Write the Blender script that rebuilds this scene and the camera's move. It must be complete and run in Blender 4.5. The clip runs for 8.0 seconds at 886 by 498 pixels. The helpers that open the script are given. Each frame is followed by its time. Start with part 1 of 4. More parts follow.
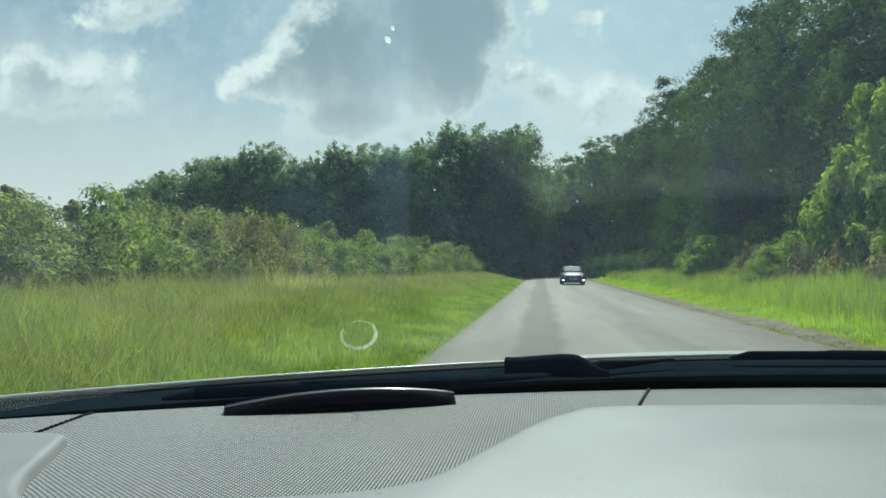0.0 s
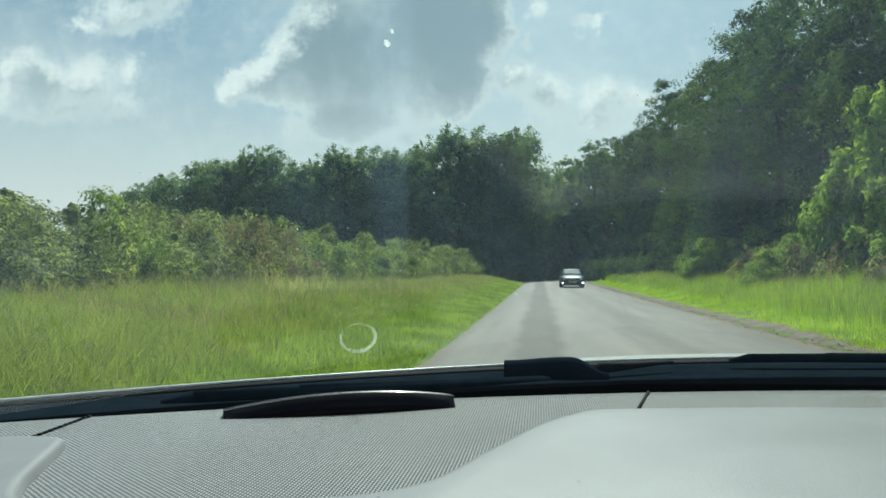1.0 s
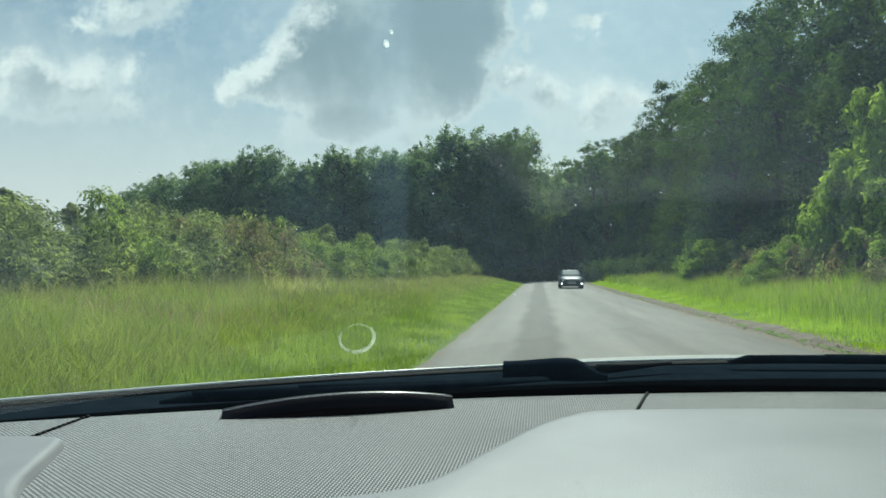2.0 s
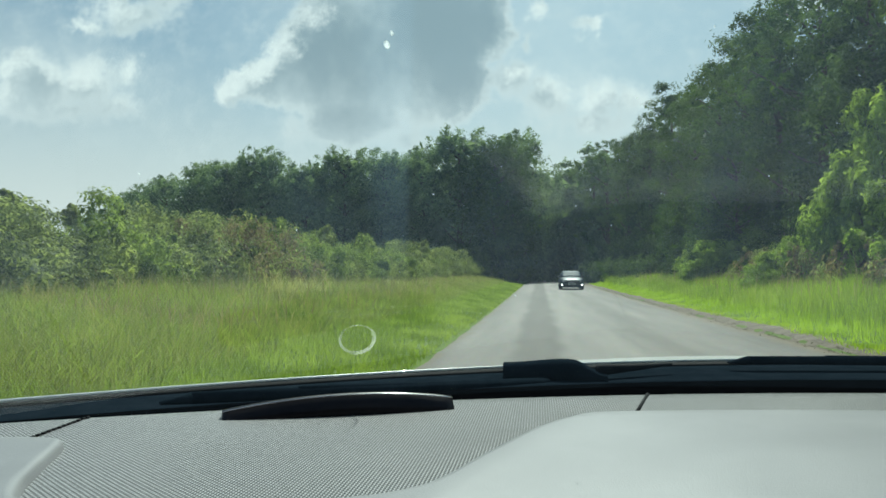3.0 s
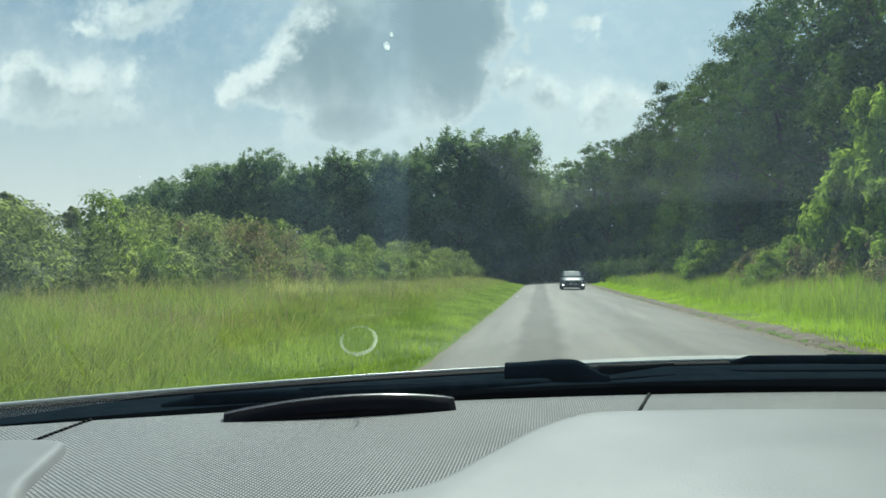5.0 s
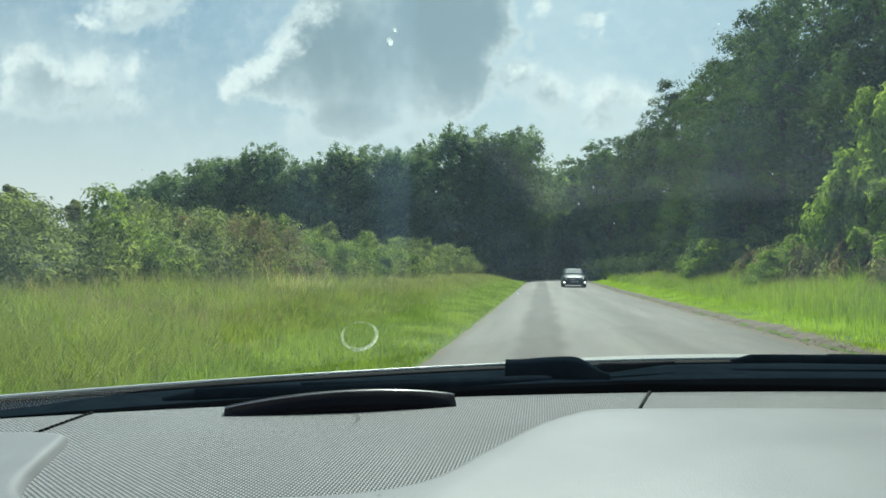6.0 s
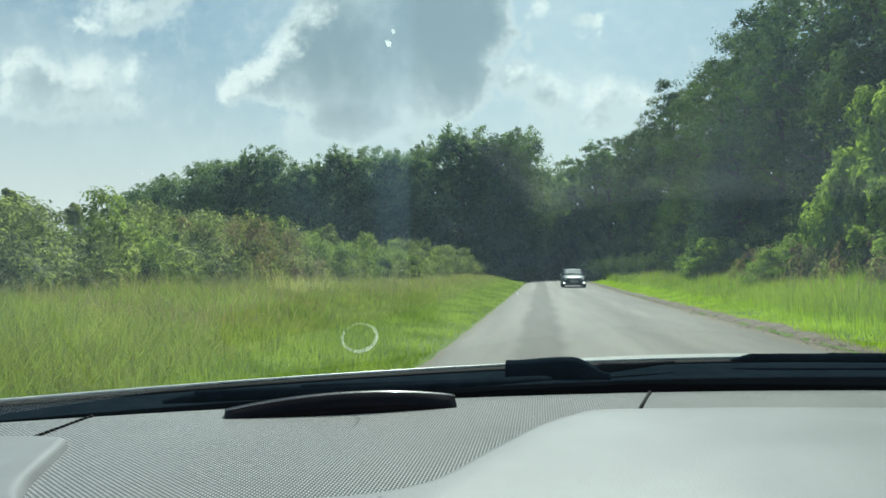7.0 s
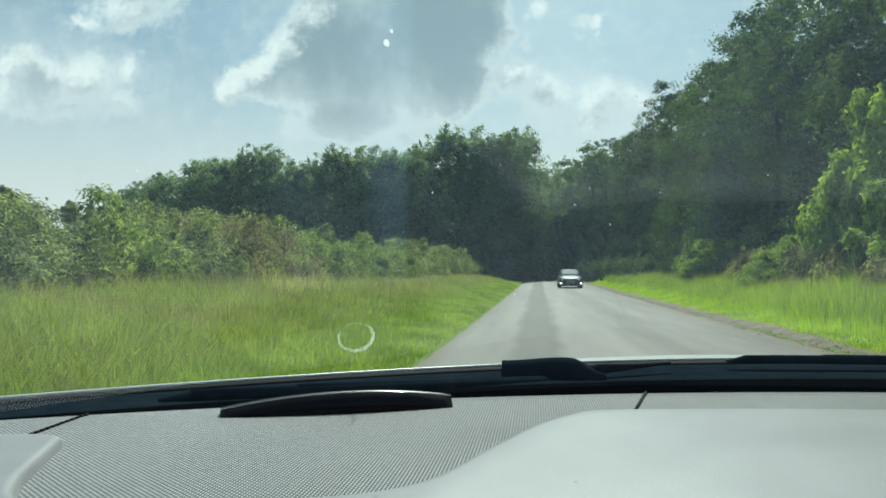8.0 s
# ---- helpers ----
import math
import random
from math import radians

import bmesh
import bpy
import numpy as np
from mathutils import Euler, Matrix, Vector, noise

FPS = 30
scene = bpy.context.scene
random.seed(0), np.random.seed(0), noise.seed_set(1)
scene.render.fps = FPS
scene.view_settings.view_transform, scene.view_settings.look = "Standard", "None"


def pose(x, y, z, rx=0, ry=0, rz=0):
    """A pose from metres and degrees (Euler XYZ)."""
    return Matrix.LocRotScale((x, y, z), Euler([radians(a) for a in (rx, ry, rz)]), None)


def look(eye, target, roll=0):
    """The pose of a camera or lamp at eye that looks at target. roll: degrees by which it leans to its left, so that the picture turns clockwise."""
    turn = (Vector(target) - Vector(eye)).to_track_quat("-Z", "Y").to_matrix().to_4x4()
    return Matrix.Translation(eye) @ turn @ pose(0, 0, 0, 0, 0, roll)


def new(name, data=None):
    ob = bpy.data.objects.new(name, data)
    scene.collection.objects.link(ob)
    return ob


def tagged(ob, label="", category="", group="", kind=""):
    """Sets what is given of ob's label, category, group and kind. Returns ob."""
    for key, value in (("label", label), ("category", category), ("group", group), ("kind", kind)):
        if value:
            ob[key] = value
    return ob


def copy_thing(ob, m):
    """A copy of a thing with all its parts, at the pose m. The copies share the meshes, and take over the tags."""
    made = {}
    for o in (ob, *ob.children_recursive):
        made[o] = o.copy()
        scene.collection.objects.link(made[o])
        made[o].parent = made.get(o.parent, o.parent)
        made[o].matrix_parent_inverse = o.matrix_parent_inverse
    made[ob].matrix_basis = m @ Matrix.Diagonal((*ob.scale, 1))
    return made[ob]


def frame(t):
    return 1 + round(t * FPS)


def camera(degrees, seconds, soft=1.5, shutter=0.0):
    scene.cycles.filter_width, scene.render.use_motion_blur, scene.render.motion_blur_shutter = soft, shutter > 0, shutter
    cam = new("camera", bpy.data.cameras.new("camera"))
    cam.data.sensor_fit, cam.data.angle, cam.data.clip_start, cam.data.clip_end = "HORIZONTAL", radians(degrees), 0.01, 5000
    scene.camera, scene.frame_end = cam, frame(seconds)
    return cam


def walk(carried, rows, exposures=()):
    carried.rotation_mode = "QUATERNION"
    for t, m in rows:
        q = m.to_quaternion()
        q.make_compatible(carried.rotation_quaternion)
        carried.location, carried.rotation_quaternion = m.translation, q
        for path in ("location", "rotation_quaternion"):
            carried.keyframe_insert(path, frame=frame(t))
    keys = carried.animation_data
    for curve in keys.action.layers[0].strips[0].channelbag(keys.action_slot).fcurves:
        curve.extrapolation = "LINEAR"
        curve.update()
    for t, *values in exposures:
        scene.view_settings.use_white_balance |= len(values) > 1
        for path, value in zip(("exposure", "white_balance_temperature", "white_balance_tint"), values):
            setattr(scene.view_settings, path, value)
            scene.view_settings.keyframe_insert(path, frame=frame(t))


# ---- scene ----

EYE = (0.0, 0.0, 1.22)          # seated eye height inside the car, metres above the road
cam = camera(65.0, 8.0, soft=1.65)
TURNS = [                        # seconds, yaw, pitch, roll of the phone held inside the car
    (0.0, 8.000, 2.170, 0.000), (0.5, 8.004, 2.187, -0.178), (1.0, 7.949, 2.411, 0.045), (1.5, 7.868, 2.111, -0.059), (1.7, 7.868, 2.370, -0.060),
    (3.0, 7.889, 2.546, -0.095), (3.5, 7.861, 2.499, -0.162), (4.0, 7.886, 2.334, 0.251), (5.3, 7.990, 2.660, 0.200), (5.5, 7.994, 2.386, 0.224),
    (6.0, 8.095, 2.314, -0.286), (6.5, 8.125, 2.400, 0.050), (7.0, 8.062, 2.406, 0.055), (7.5, 7.903, 2.180, -0.318),
    (8.0, 7.795, 2.396, -0.260)]
walk(cam, [(t, pose(*EYE, 90 + p, r, w)) for t, w, p, r in TURNS], exposures=[(0.0, 0.07, 6150, 4), (4.2, 0.07, 6150, 4), (5.4, 0.14, 6150, 5), (8.0, 0.16, 6150, 4)])

# ---- node helpers ----
class Tree:
    def __init__(self, owner):
        self.t = owner.node_tree
        self.t.nodes.clear()

    def n(self, kind, inputs=None):
        node = self.t.nodes.new(kind)
        for k, v in (inputs or {}).items():
            self.put(node.inputs[k], v)
        return node

    def put(self, socket, v):
        if isinstance(v, bpy.types.NodeSocket):
            self.t.links.new(v, socket)
        elif isinstance(v, bpy.types.Node):
            self.t.links.new(v.outputs[0], socket)
        else:
            socket.default_value = v

    def m(self, op, a, b=0.0, c=0.0, clamp=False):
        node = self.n("ShaderNodeMath", {0: a, 1: b, 2: c})
        node.operation, node.use_clamp = op, clamp
        return node.outputs[0]

    def v(self, op, a, b=(0, 0, 0)):
        node = self.n("ShaderNodeVectorMath", {0: a, 1: b})
        node.operation = op
        return node.outputs[1] if op in ("LENGTH", "DOT_PRODUCT") else node.outputs[0]

    def noise(self, vec, scale, detail=4.0, rough=0.55, distort=0.0):
        return self.n("ShaderNodeTexNoise", {"Vector": vec, "Scale": scale, "Detail": detail, "Roughness": rough, "Distortion": distort}).outputs[0]

    def ramp(self, fac, stops, mode="LINEAR"):
        r = self.n("ShaderNodeValToRGB", {0: fac})
        r.color_ramp.interpolation = mode
        while len(r.color_ramp.elements) < len(stops):
            r.color_ramp.elements.new(0.5)
        for e, (p, col) in zip(r.color_ramp.elements, stops):
            e.position = p
            e.color = (*col, 1) if len(col) == 3 else col
        return r.outputs[0]

    def mix(self, fac, a, b, mode="MIX"):
        node = self.n("ShaderNodeMix")
        node.data_type, node.blend_type = "RGBA", mode
        self.put(node.inputs[0], fac), self.put(node.inputs[6], a), self.put(node.inputs[7], b)
        return node.outputs[2]

    def step(self, x, lo, hi):
        node = self.n("ShaderNodeMapRange", {0: x, 1: lo, 2: hi})
        node.interpolation_type = "SMOOTHSTEP"
        return node.outputs[0]


# ---- sky, sun ----
SUN_TURN, SUN_HEIGHT = 3.0, 51.0   # degrees right of the road's direction, and above the horizon
world = bpy.data.worlds.new("sky")
scene.world = world
world.use_nodes = True
w = Tree(world)
sky = w.n("ShaderNodeTexSky")
sky.sky_type, sky.sun_disc = "NISHITA", False
sky.sun_elevation, sky.sun_rotation = radians(SUN_HEIGHT), radians(SUN_TURN) % math.tau
sky.air_density, sky.dust_density, sky.ozone_density = 1.1, 2.0, 0.2
way = w.n("ShaderNodeTexCoord").outputs["Generated"]
sep = w.n("ShaderNodeSeparateXYZ", {0: way})
ahead = w.m("MAXIMUM", sep.outputs[1], 0.12)
flat = w.n("ShaderNodeCombineXYZ", {0: w.m("DIVIDE", sep.outputs[0], ahead), 1: w.m("DIVIDE", sep.outputs[2], ahead), 2: 0.0}).outputs[0]
rough = w.n("ShaderNodeTexNoise", {"Vector": flat, "Scale": 9.0, "Detail": 9.0, "Roughness": 0.68})
shake = w.v("MULTIPLY", w.v("SUBTRACT", rough.outputs["Color"], (0.5, 0.5, 0.5)), (0.13, 0.11, 0.0))
place = w.v("ADD", flat, shake)
# cumulus heaps: centre across and up, half width, half height, thickness
GREAT_CLOUD = [(-0.261, 0.341, 0.152, 0.128, 1.6), (-0.331, 0.318, 0.106, 0.073, 1.4), (-0.411, 0.304, 0.077, 0.044, 1.1), (-0.175, 0.362, 0.127, 0.144, 1.9),
               (-0.278, 0.248, 0.087, 0.064, 1.3), (-0.296, 0.403, 0.061, 0.052, 1.0), (-0.125, 0.301, 0.075, 0.075, 1.5), (-0.083, 0.391, 0.058, 0.067, 1.2),
               (-0.465, 0.289, 0.038, 0.037, 0.7), (-0.21, 0.518, 0.198, 0.147, 2.0), (-0.366, 0.229, 0.044, 0.047, 0.42), (-0.196, 0.207, 0.055, 0.034, 0.42)]
WHITE_HEAPS = [(-0.038, 0.289, 0.049, 0.054, 0.60), (0.006, 0.263, 0.056, 0.049, 0.55), (0.086, 0.26, 0.071, 0.045, 0.5), (0.14, 0.262, 0.046, 0.036, 0.45), (0.078, 0.224, 0.11, 0.032, 0.45),
               (0.071, 0.363, 0.032, 0.018, 0.5), (0.003, 0.388, 0.022, 0.02, 0.5), (-0.022, 0.355, 0.016, 0.02, 0.42), (0.315, 0.303, 0.045, 0.032, 0.55), (0.375, 0.375, 0.05, 0.03, 0.55)]
WEST_CLOUDS = [(-0.799, 0.30, 0.089, 0.064, 0.85), (-0.71, 0.307, 0.078, 0.063, 0.55), (-0.661, 0.274, 0.062, 0.04, 0.45), (-0.83, 0.344, 0.06, 0.037, 0.6), (-0.639, 0.331, 0.031, 0.045, 0.4),
               (-0.748, 0.263, 0.127, 0.032, 0.5), (-0.636, 0.421, 0.105, 0.041, 0.55), (-0.713, 0.402, 0.044, 0.023, 0.45), (-0.579, 0.445, 0.057, 0.036, 0.5)]


def heaps_at(spot):
    total = None
    for cx, cz, a, b, thick in GREAT_CLOUD + WHITE_HEAPS + WEST_CLOUDS:
        d = w.v("LENGTH", w.v("DIVIDE", w.v("SUBTRACT", spot, (cx, cz, 0)), (a * 1.06, b * 1.06, 1)))
        one = w.m("MULTIPLY", w.m("SUBTRACT", 1.0, d, clamp=True), thick)
        total = one if total is None else w.m("SMOOTH_MAX", total, one, 0.12)
    return w.m("SUBTRACT", total, 0.03)


facing = w.step(sep.outputs[1], 0.12, 0.35)
puffs = w.m("SUBTRACT", 0.5, w.m("ABSOLUTE", w.m("SUBTRACT", w.noise(flat, 17.0, 6.0, 0.6), 0.5)))
billow = w.m("ADD", w.m("MULTIPLY", w.m("SUBTRACT", w.noise(flat, 30.0, 8.0, 0.66), 0.5), 0.40), w.m("MULTIPLY", w.m("SUBTRACT", puffs, 0.42), 0.55))
heap = w.m("MULTIPLY", w.m("ADD", heaps_at(place), billow), facing)
sunward = w.m("ADD", heaps_at(w.v("ADD", place, (-0.020, 0.030, 0))), w.m("ADD", w.m("MULTIPLY", billow, 0.9), w.m("MULTIPLY", w.m("SUBTRACT", w.noise(flat, 7.5, 5.0, 0.6), 0.46), 1.3)))
scatter = w.m("MULTIPLY", w.step(w.noise(way, 3.2, 7.0, 0.6), 0.54, 0.78), w.step(sep.outputs[1], 0.35, 0.1))
cover = w.m("MULTIPLY", w.step(w.m("MAXIMUM", heap, scatter), 0.02, 0.40), w.step(sep.outputs[2], 0.10, 0.24))
# thin rims towards the sun shine, thick bodies are grey
lit = w.m("MAXIMUM", w.m("MULTIPLY", w.step(sunward, 0.50, -0.02), 0.95), w.m("MULTIPLY", w.step(heap, 0.62, 0.12), 0.55))
tone = w.m("ADD", w.m("MULTIPLY", w.noise(w.v("MULTIPLY", flat, (1.0, 0.7, 1.0)), 6.5, 6.0, 0.6), 0.95), w.m("MULTIPLY", w.m("MINIMUM", heap, 1.2), 0.25))
dark_core = w.m("SUBTRACT", 1.0, w.v("LENGTH", w.v("DIVIDE", w.v("SUBTRACT", place, (-0.125, 0.375, 0)), (0.09, 0.14, 1))), clamp=True)
tone = w.m("ADD", tone, w.m("MULTIPLY", dark_core, 0.35))
grey = w.mix(w.step(tone, 0.36, 0.88), (0.60, 0.66, 0.69, 1), (0.29, 0.365, 0.415, 1))
body_grey = w.mix(lit, grey, (0.93, 0.935, 0.92, 1))
haze = w.step(sep.outputs[2], 0.36, 0.02)
base_sky = w.mix(w.m("MULTIPLY", haze, 0.85), w.mix(1.0, sky, (0.068, 0.078, 0.077, 1), "MULTIPLY"), (0.82, 0.79, 0.79, 1))
veil = w.m("MULTIPLY", w.step(w.noise(w.v("MULTIPLY", flat, (1.0, 1.7, 1.0)), 3.0, 4.0, 0.5), 0.42, 0.78), w.m("MULTIPLY", facing, 0.45))
base_sky = w.mix(veil, base_sky, (0.80, 0.82, 0.82, 1))
hazy_cloud = w.mix(w.m("MULTIPLY", haze, 0.5), body_grey, (0.82, 0.79, 0.79, 1))
final = w.mix(w.m("MULTIPLY", cover, 0.94), base_sky, hazy_cloud)
w.n("ShaderNodeOutputWorld", {0: w.n("ShaderNodeBackground", {0: final, 1: 1.0})})

sun = new("sun", bpy.data.lights.new("sun", "SUN"))
sun.data.energy, sun.data.angle, sun.data.color = 4.6, radians(0.6), (1.0, 0.95, 0.86)
a, e = radians(SUN_TURN), radians(SUN_HEIGHT)
sun.matrix_world = look((40 * math.sin(a) * math.cos(e), 40 * math.cos(a) * math.cos(e), 40 * math.sin(e) + 20), (0, 0, 20))


# ---- materials ----
def material(name):
    m = bpy.data.materials.new(name)
    m.use_nodes = True
    return m, Tree(m)


def finish(t, shader):
    t.n("ShaderNodeOutputMaterial", {0: shader})


def surface(name, dark, light, scale=20.0, rough=0.6, metal=0.0, bump=0.0, bump_scale=200.0, spec=0.5, coat=0.0):
    """A plain surface with mottling at two scales and a fine relief."""
    m, t = material(name)
    at = t.n("ShaderNodeTexCoord").outputs["Object"]
    mott = t.m("ADD", t.m("MULTIPLY", t.noise(at, scale, 5), 0.65), t.m("MULTIPLY", t.noise(at, scale * 9, 3), 0.35))
    col = t.mix(t.step(mott, 0.3, 0.7), (*dark, 1), (*light, 1))
    p = t.n("ShaderNodeBsdfPrincipled", {"Base Color": col, "Roughness": t.m("ADD", rough - 0.06, t.m("MULTIPLY", mott, 0.12)), "Metallic": metal,
                                         "Specular IOR Level": spec, "Coat Weight": coat})
    if bump:
        t.put(p.inputs["Normal"], t.n("ShaderNodeBump", {"Strength": bump, "Distance": 0.01, "Height": t.noise(at, bump_scale, 4)}))
    finish(t, p)
    return m


def leafy(name, dark, light, through_light=0.4, rough=0.5, single=0.55, patch=0.55):
    """Leaves and blades: hue changes from one to the next, and light shines through them."""
    m, t = material(name)
    isl = t.n("ShaderNodeNewGeometry").outputs["Random Per Island"]
    at = t.n("ShaderNodeTexCoord").outputs["Object"]
    big = t.noise(at, patch, 4)
    fac = t.m("ADD", t.m("MULTIPLY", isl, single), t.m("MULTIPLY", t.step(big, 0.35, 0.68), 1.0 - single))
    col = t.mix(fac, (*dark, 1), (*light, 1))
    p = t.n("ShaderNodeBsdfPrincipled", {"Base Color": col, "Roughness": rough + 0.12, "Specular IOR Level": 0.22})
    glow = t.n("ShaderNodeBsdfTranslucent", {"Color": t.mix(1.0, col, (1.3, 1.35, 0.6, 1), "MULTIPLY")})
    finish(t, t.n("ShaderNodeMixShader", {0: through_light, 1: p, 2: glow}))
    return m


LEAF_DARK = leafy("woodland_leaf", (0.024, 0.055, 0.026), (0.21, 0.29, 0.115), 0.32, 0.5, 0.3, 0.6)
# haze over the distant wood is mixed into this paler, bluer leaf colour
LEAF_FAR_HAZED = leafy("hazed_woodland_leaf", (0.065, 0.108, 0.088), (0.29, 0.37, 0.27), 0.56, 0.5, 0.45, 0.6)
LEAF_MID = leafy("young_leaf", (0.04, 0.08, 0.026), (0.145, 0.215, 0.062), 0.42)
LEAF_HEDGE = leafy("hedge_leaf", (0.07, 0.098, 0.062), (0.50, 0.54, 0.31), 0.55, 0.42, 0.35, 1.2)
LEAF_BRAMBLE = leafy("bramble_leaf", (0.065, 0.092, 0.05), (0.46, 0.50, 0.24), 0.55, 0.45, 0.35, 1.3)
LEAF_LIME = leafy("climber_leaf", (0.09, 0.15, 0.035), (0.46, 0.57, 0.19), 0.62, 0.5, 0.35, 1.6)
LEAF_ELDER = leafy("elder_leaf", (0.075, 0.115, 0.045), (0.43, 0.51, 0.20), 0.5, 0.5, 0.35, 1.6)
LEAF_DRY = leafy("dry_bramble_leaf", (0.15, 0.115, 0.085), (0.46, 0.37, 0.27), 0.4)
BLADE = leafy("grass_blade", (0.16, 0.235, 0.055), (0.42, 0.50, 0.155), 0.55, 0.5, 0.25, 0.7)
BLADE_FRESH = leafy("fresh_grass_blade", (0.24, 0.35, 0.04), (0.47, 0.61, 0.10), 0.64, 0.5, 0.3, 0.9)
BLADE_TALL = leafy("tall_grass_blade", (0.19, 0.225, 0.085), (0.44, 0.44, 0.21), 0.52, 0.5, 0.3)
LITTER = leafy("road_edge_litter", (0.09, 0.085, 0.065), (0.27, 0.25, 0.20), 0.2)
STRAW = leafy("pale_straw", (0.42, 0.40, 0.24), (0.70, 0.66, 0.44), 0.5, 0.5, 0.5)
SEED = leafy("grass_seed_head", (0.26, 0.21, 0.13), (0.48, 0.42, 0.27), 0.4)
BARK = surface("bark", (0.05, 0.04, 0.03), (0.15, 0.12, 0.09), 3.0, 0.9, bump=0.8, bump_scale=14)
TWIG = surface("twig", (0.06, 0.045, 0.03), (0.14, 0.10, 0.07), 9.0, 0.85)
BLACK_PLASTIC = surface("black_plastic", (0.005, 0.006, 0.008), (0.011, 0.012, 0.015), 30, 0.75, bump=0.15, bump_scale=900, spec=0.12)
BLACK_GLOSS = surface("black_gloss", (0.010, 0.007, 0.010), (0.016, 0.012, 0.016), 20, 0.34, spec=0.3)
MATT_BLACK = surface("matt_black_plastic", (0.008, 0.014, 0.020), (0.015, 0.022, 0.030), 30, 0.9, bump=0.15, bump_scale=900, spec=0.0)
FRIT = surface("black_ceramic_print", (0.001, 0.0012, 0.0015), (0.002, 0.0025, 0.003), 30, 0.9, spec=0.0)
RUBBER = surface("rubber", (0.006, 0.006, 0.007), (0.012, 0.012, 0.013), 40, 0.8, spec=0.12)
CHROME = surface("satin_metal", (0.70, 0.66, 0.68), (0.8, 0.77, 0.78), 60, 0.15, metal=1.0)
STRIP = surface("bright_metal_strip", (0.78, 0.72, 0.76), (0.86, 0.80, 0.83), 60, 0.09, metal=1.0)
SILVER = surface("silver_paint", (0.64, 0.67, 0.65), (0.72, 0.74, 0.72), 40, 0.35, metal=0.1, coat=0.5)
SHELL = surface("cabin_lining", (0.20, 0.20, 0.20), (0.28, 0.28, 0.27), 30, 0.9, bump=0.3, bump_scale=500)
CAR_PAINT = surface("dark_blue_paint", (0.030, 0.048, 0.060), (0.042, 0.062, 0.075), 12, 0.42, metal=0.2, coat=0.1)
CAR_GLASS = surface("car_glass", (0.07, 0.10, 0.12), (0.10, 0.13, 0.15), 4, 0.5, spec=0.04)
PLATE = surface("plate_white", (0.6, 0.6, 0.58), (0.7, 0.7, 0.68), 30, 0.5)
ALLOY = surface("alloy", (0.4, 0.41, 0.42), (0.55, 0.55, 0.56), 30, 0.35, metal=0.9)

m, t = material("headlamp_lit")
finish(t, t.n("ShaderNodeEmission", {0: (1.0, 0.97, 0.92, 1), 1: 6.0}))
HEADLAMP = m

# light padded trim with a fine leather grain
m, t = material("pale_soft_trim")
at = t.n("ShaderNodeTexCoord").outputs["Object"]
cell_node = t.n("ShaderNodeTexVoronoi", {"Vector": at, "Scale": 420.0})
cell_node.feature = "DISTANCE_TO_EDGE"
cells = cell_node.outputs[0]
grain = t.m("ADD", t.step(cells, 0.0, 0.18), t.m("MULTIPLY", t.noise(at, 30, 4), 0.9))
col = t.mix(t.step(t.noise(at, 9, 5), 0.35, 0.7), (0.258, 0.254, 0.266, 1), (0.305, 0.301, 0.311, 1))
p = t.n("ShaderNodeBsdfPrincipled", {"Base Color": col, "Roughness": 0.40, "Specular IOR Level": 0.65,
        "Normal": t.n("ShaderNodeBump", {"Strength": 0.085, "Distance": 0.0010, "Height": grain})})
finish(t, p)
TRIM = m

# woven speaker-cloth panel: a slanted lattice of small raised knots with dark holes between
m, t = material("woven_grille")
at = t.n("ShaderNodeTexCoord").outputs["Object"]
s3 = t.n("ShaderNodeSeparateXYZ", {0: at})
ACROSS, ALONG = 0.0024, 0.0036
columns = t.m("COSINE", t.m("MULTIPLY", s3.outputs[0], math.tau / ACROSS))
rows_ = t.m("COSINE", t.m("MULTIPLY_ADD", s3.outputs[1], math.tau / ALONG, t.m("MULTIPLY", s3.outputs[0], 0.5 * math.tau / ACROSS)))
knot = t.m("MULTIPLY_ADD", t.m("ADD", t.m("MULTIPLY", columns, 1.1), t.m("MULTIPLY", rows_, 0.9)), 0.25, 0.5)
worn = t.noise(at, 14, 5)
col = t.mix(t.step(knot, 0.59, 0.68), (0.002, 0.003, 0.004, 1), t.mix(t.step(worn, 0.3, 0.7), (0.142, 0.142, 0.154, 1), (0.23, 0.228, 0.245, 1)))
# sheen painted pale on one end, with fine dust; threads more than holes
sheen_and_dust = t.m("MULTIPLY", t.step(t.m("MULTIPLY_ADD", t.noise(at, 7, 4), 0.16, s3.outputs[0]), -0.02, -0.42), t.m("MULTIPLY_ADD", t.noise(at, 160, 3), 0.7, 0.25))
col = t.mix(t.m("MULTIPLY", sheen_and_dust, t.m("MULTIPLY_ADD", t.step(knot, 0.50, 0.65), 0.68, 0.10)), col, (0.78, 0.77, 0.78, 1))
p = t.n("ShaderNodeBsdfPrincipled", {"Base Color": col, "Roughness": 0.46, "Specular IOR Level": 0.6,
        "Normal": t.n("ShaderNodeBump", {"Strength": 0.45, "Distance": 0.001, "Height": knot})})
finish(t, p)
GRILLE = m

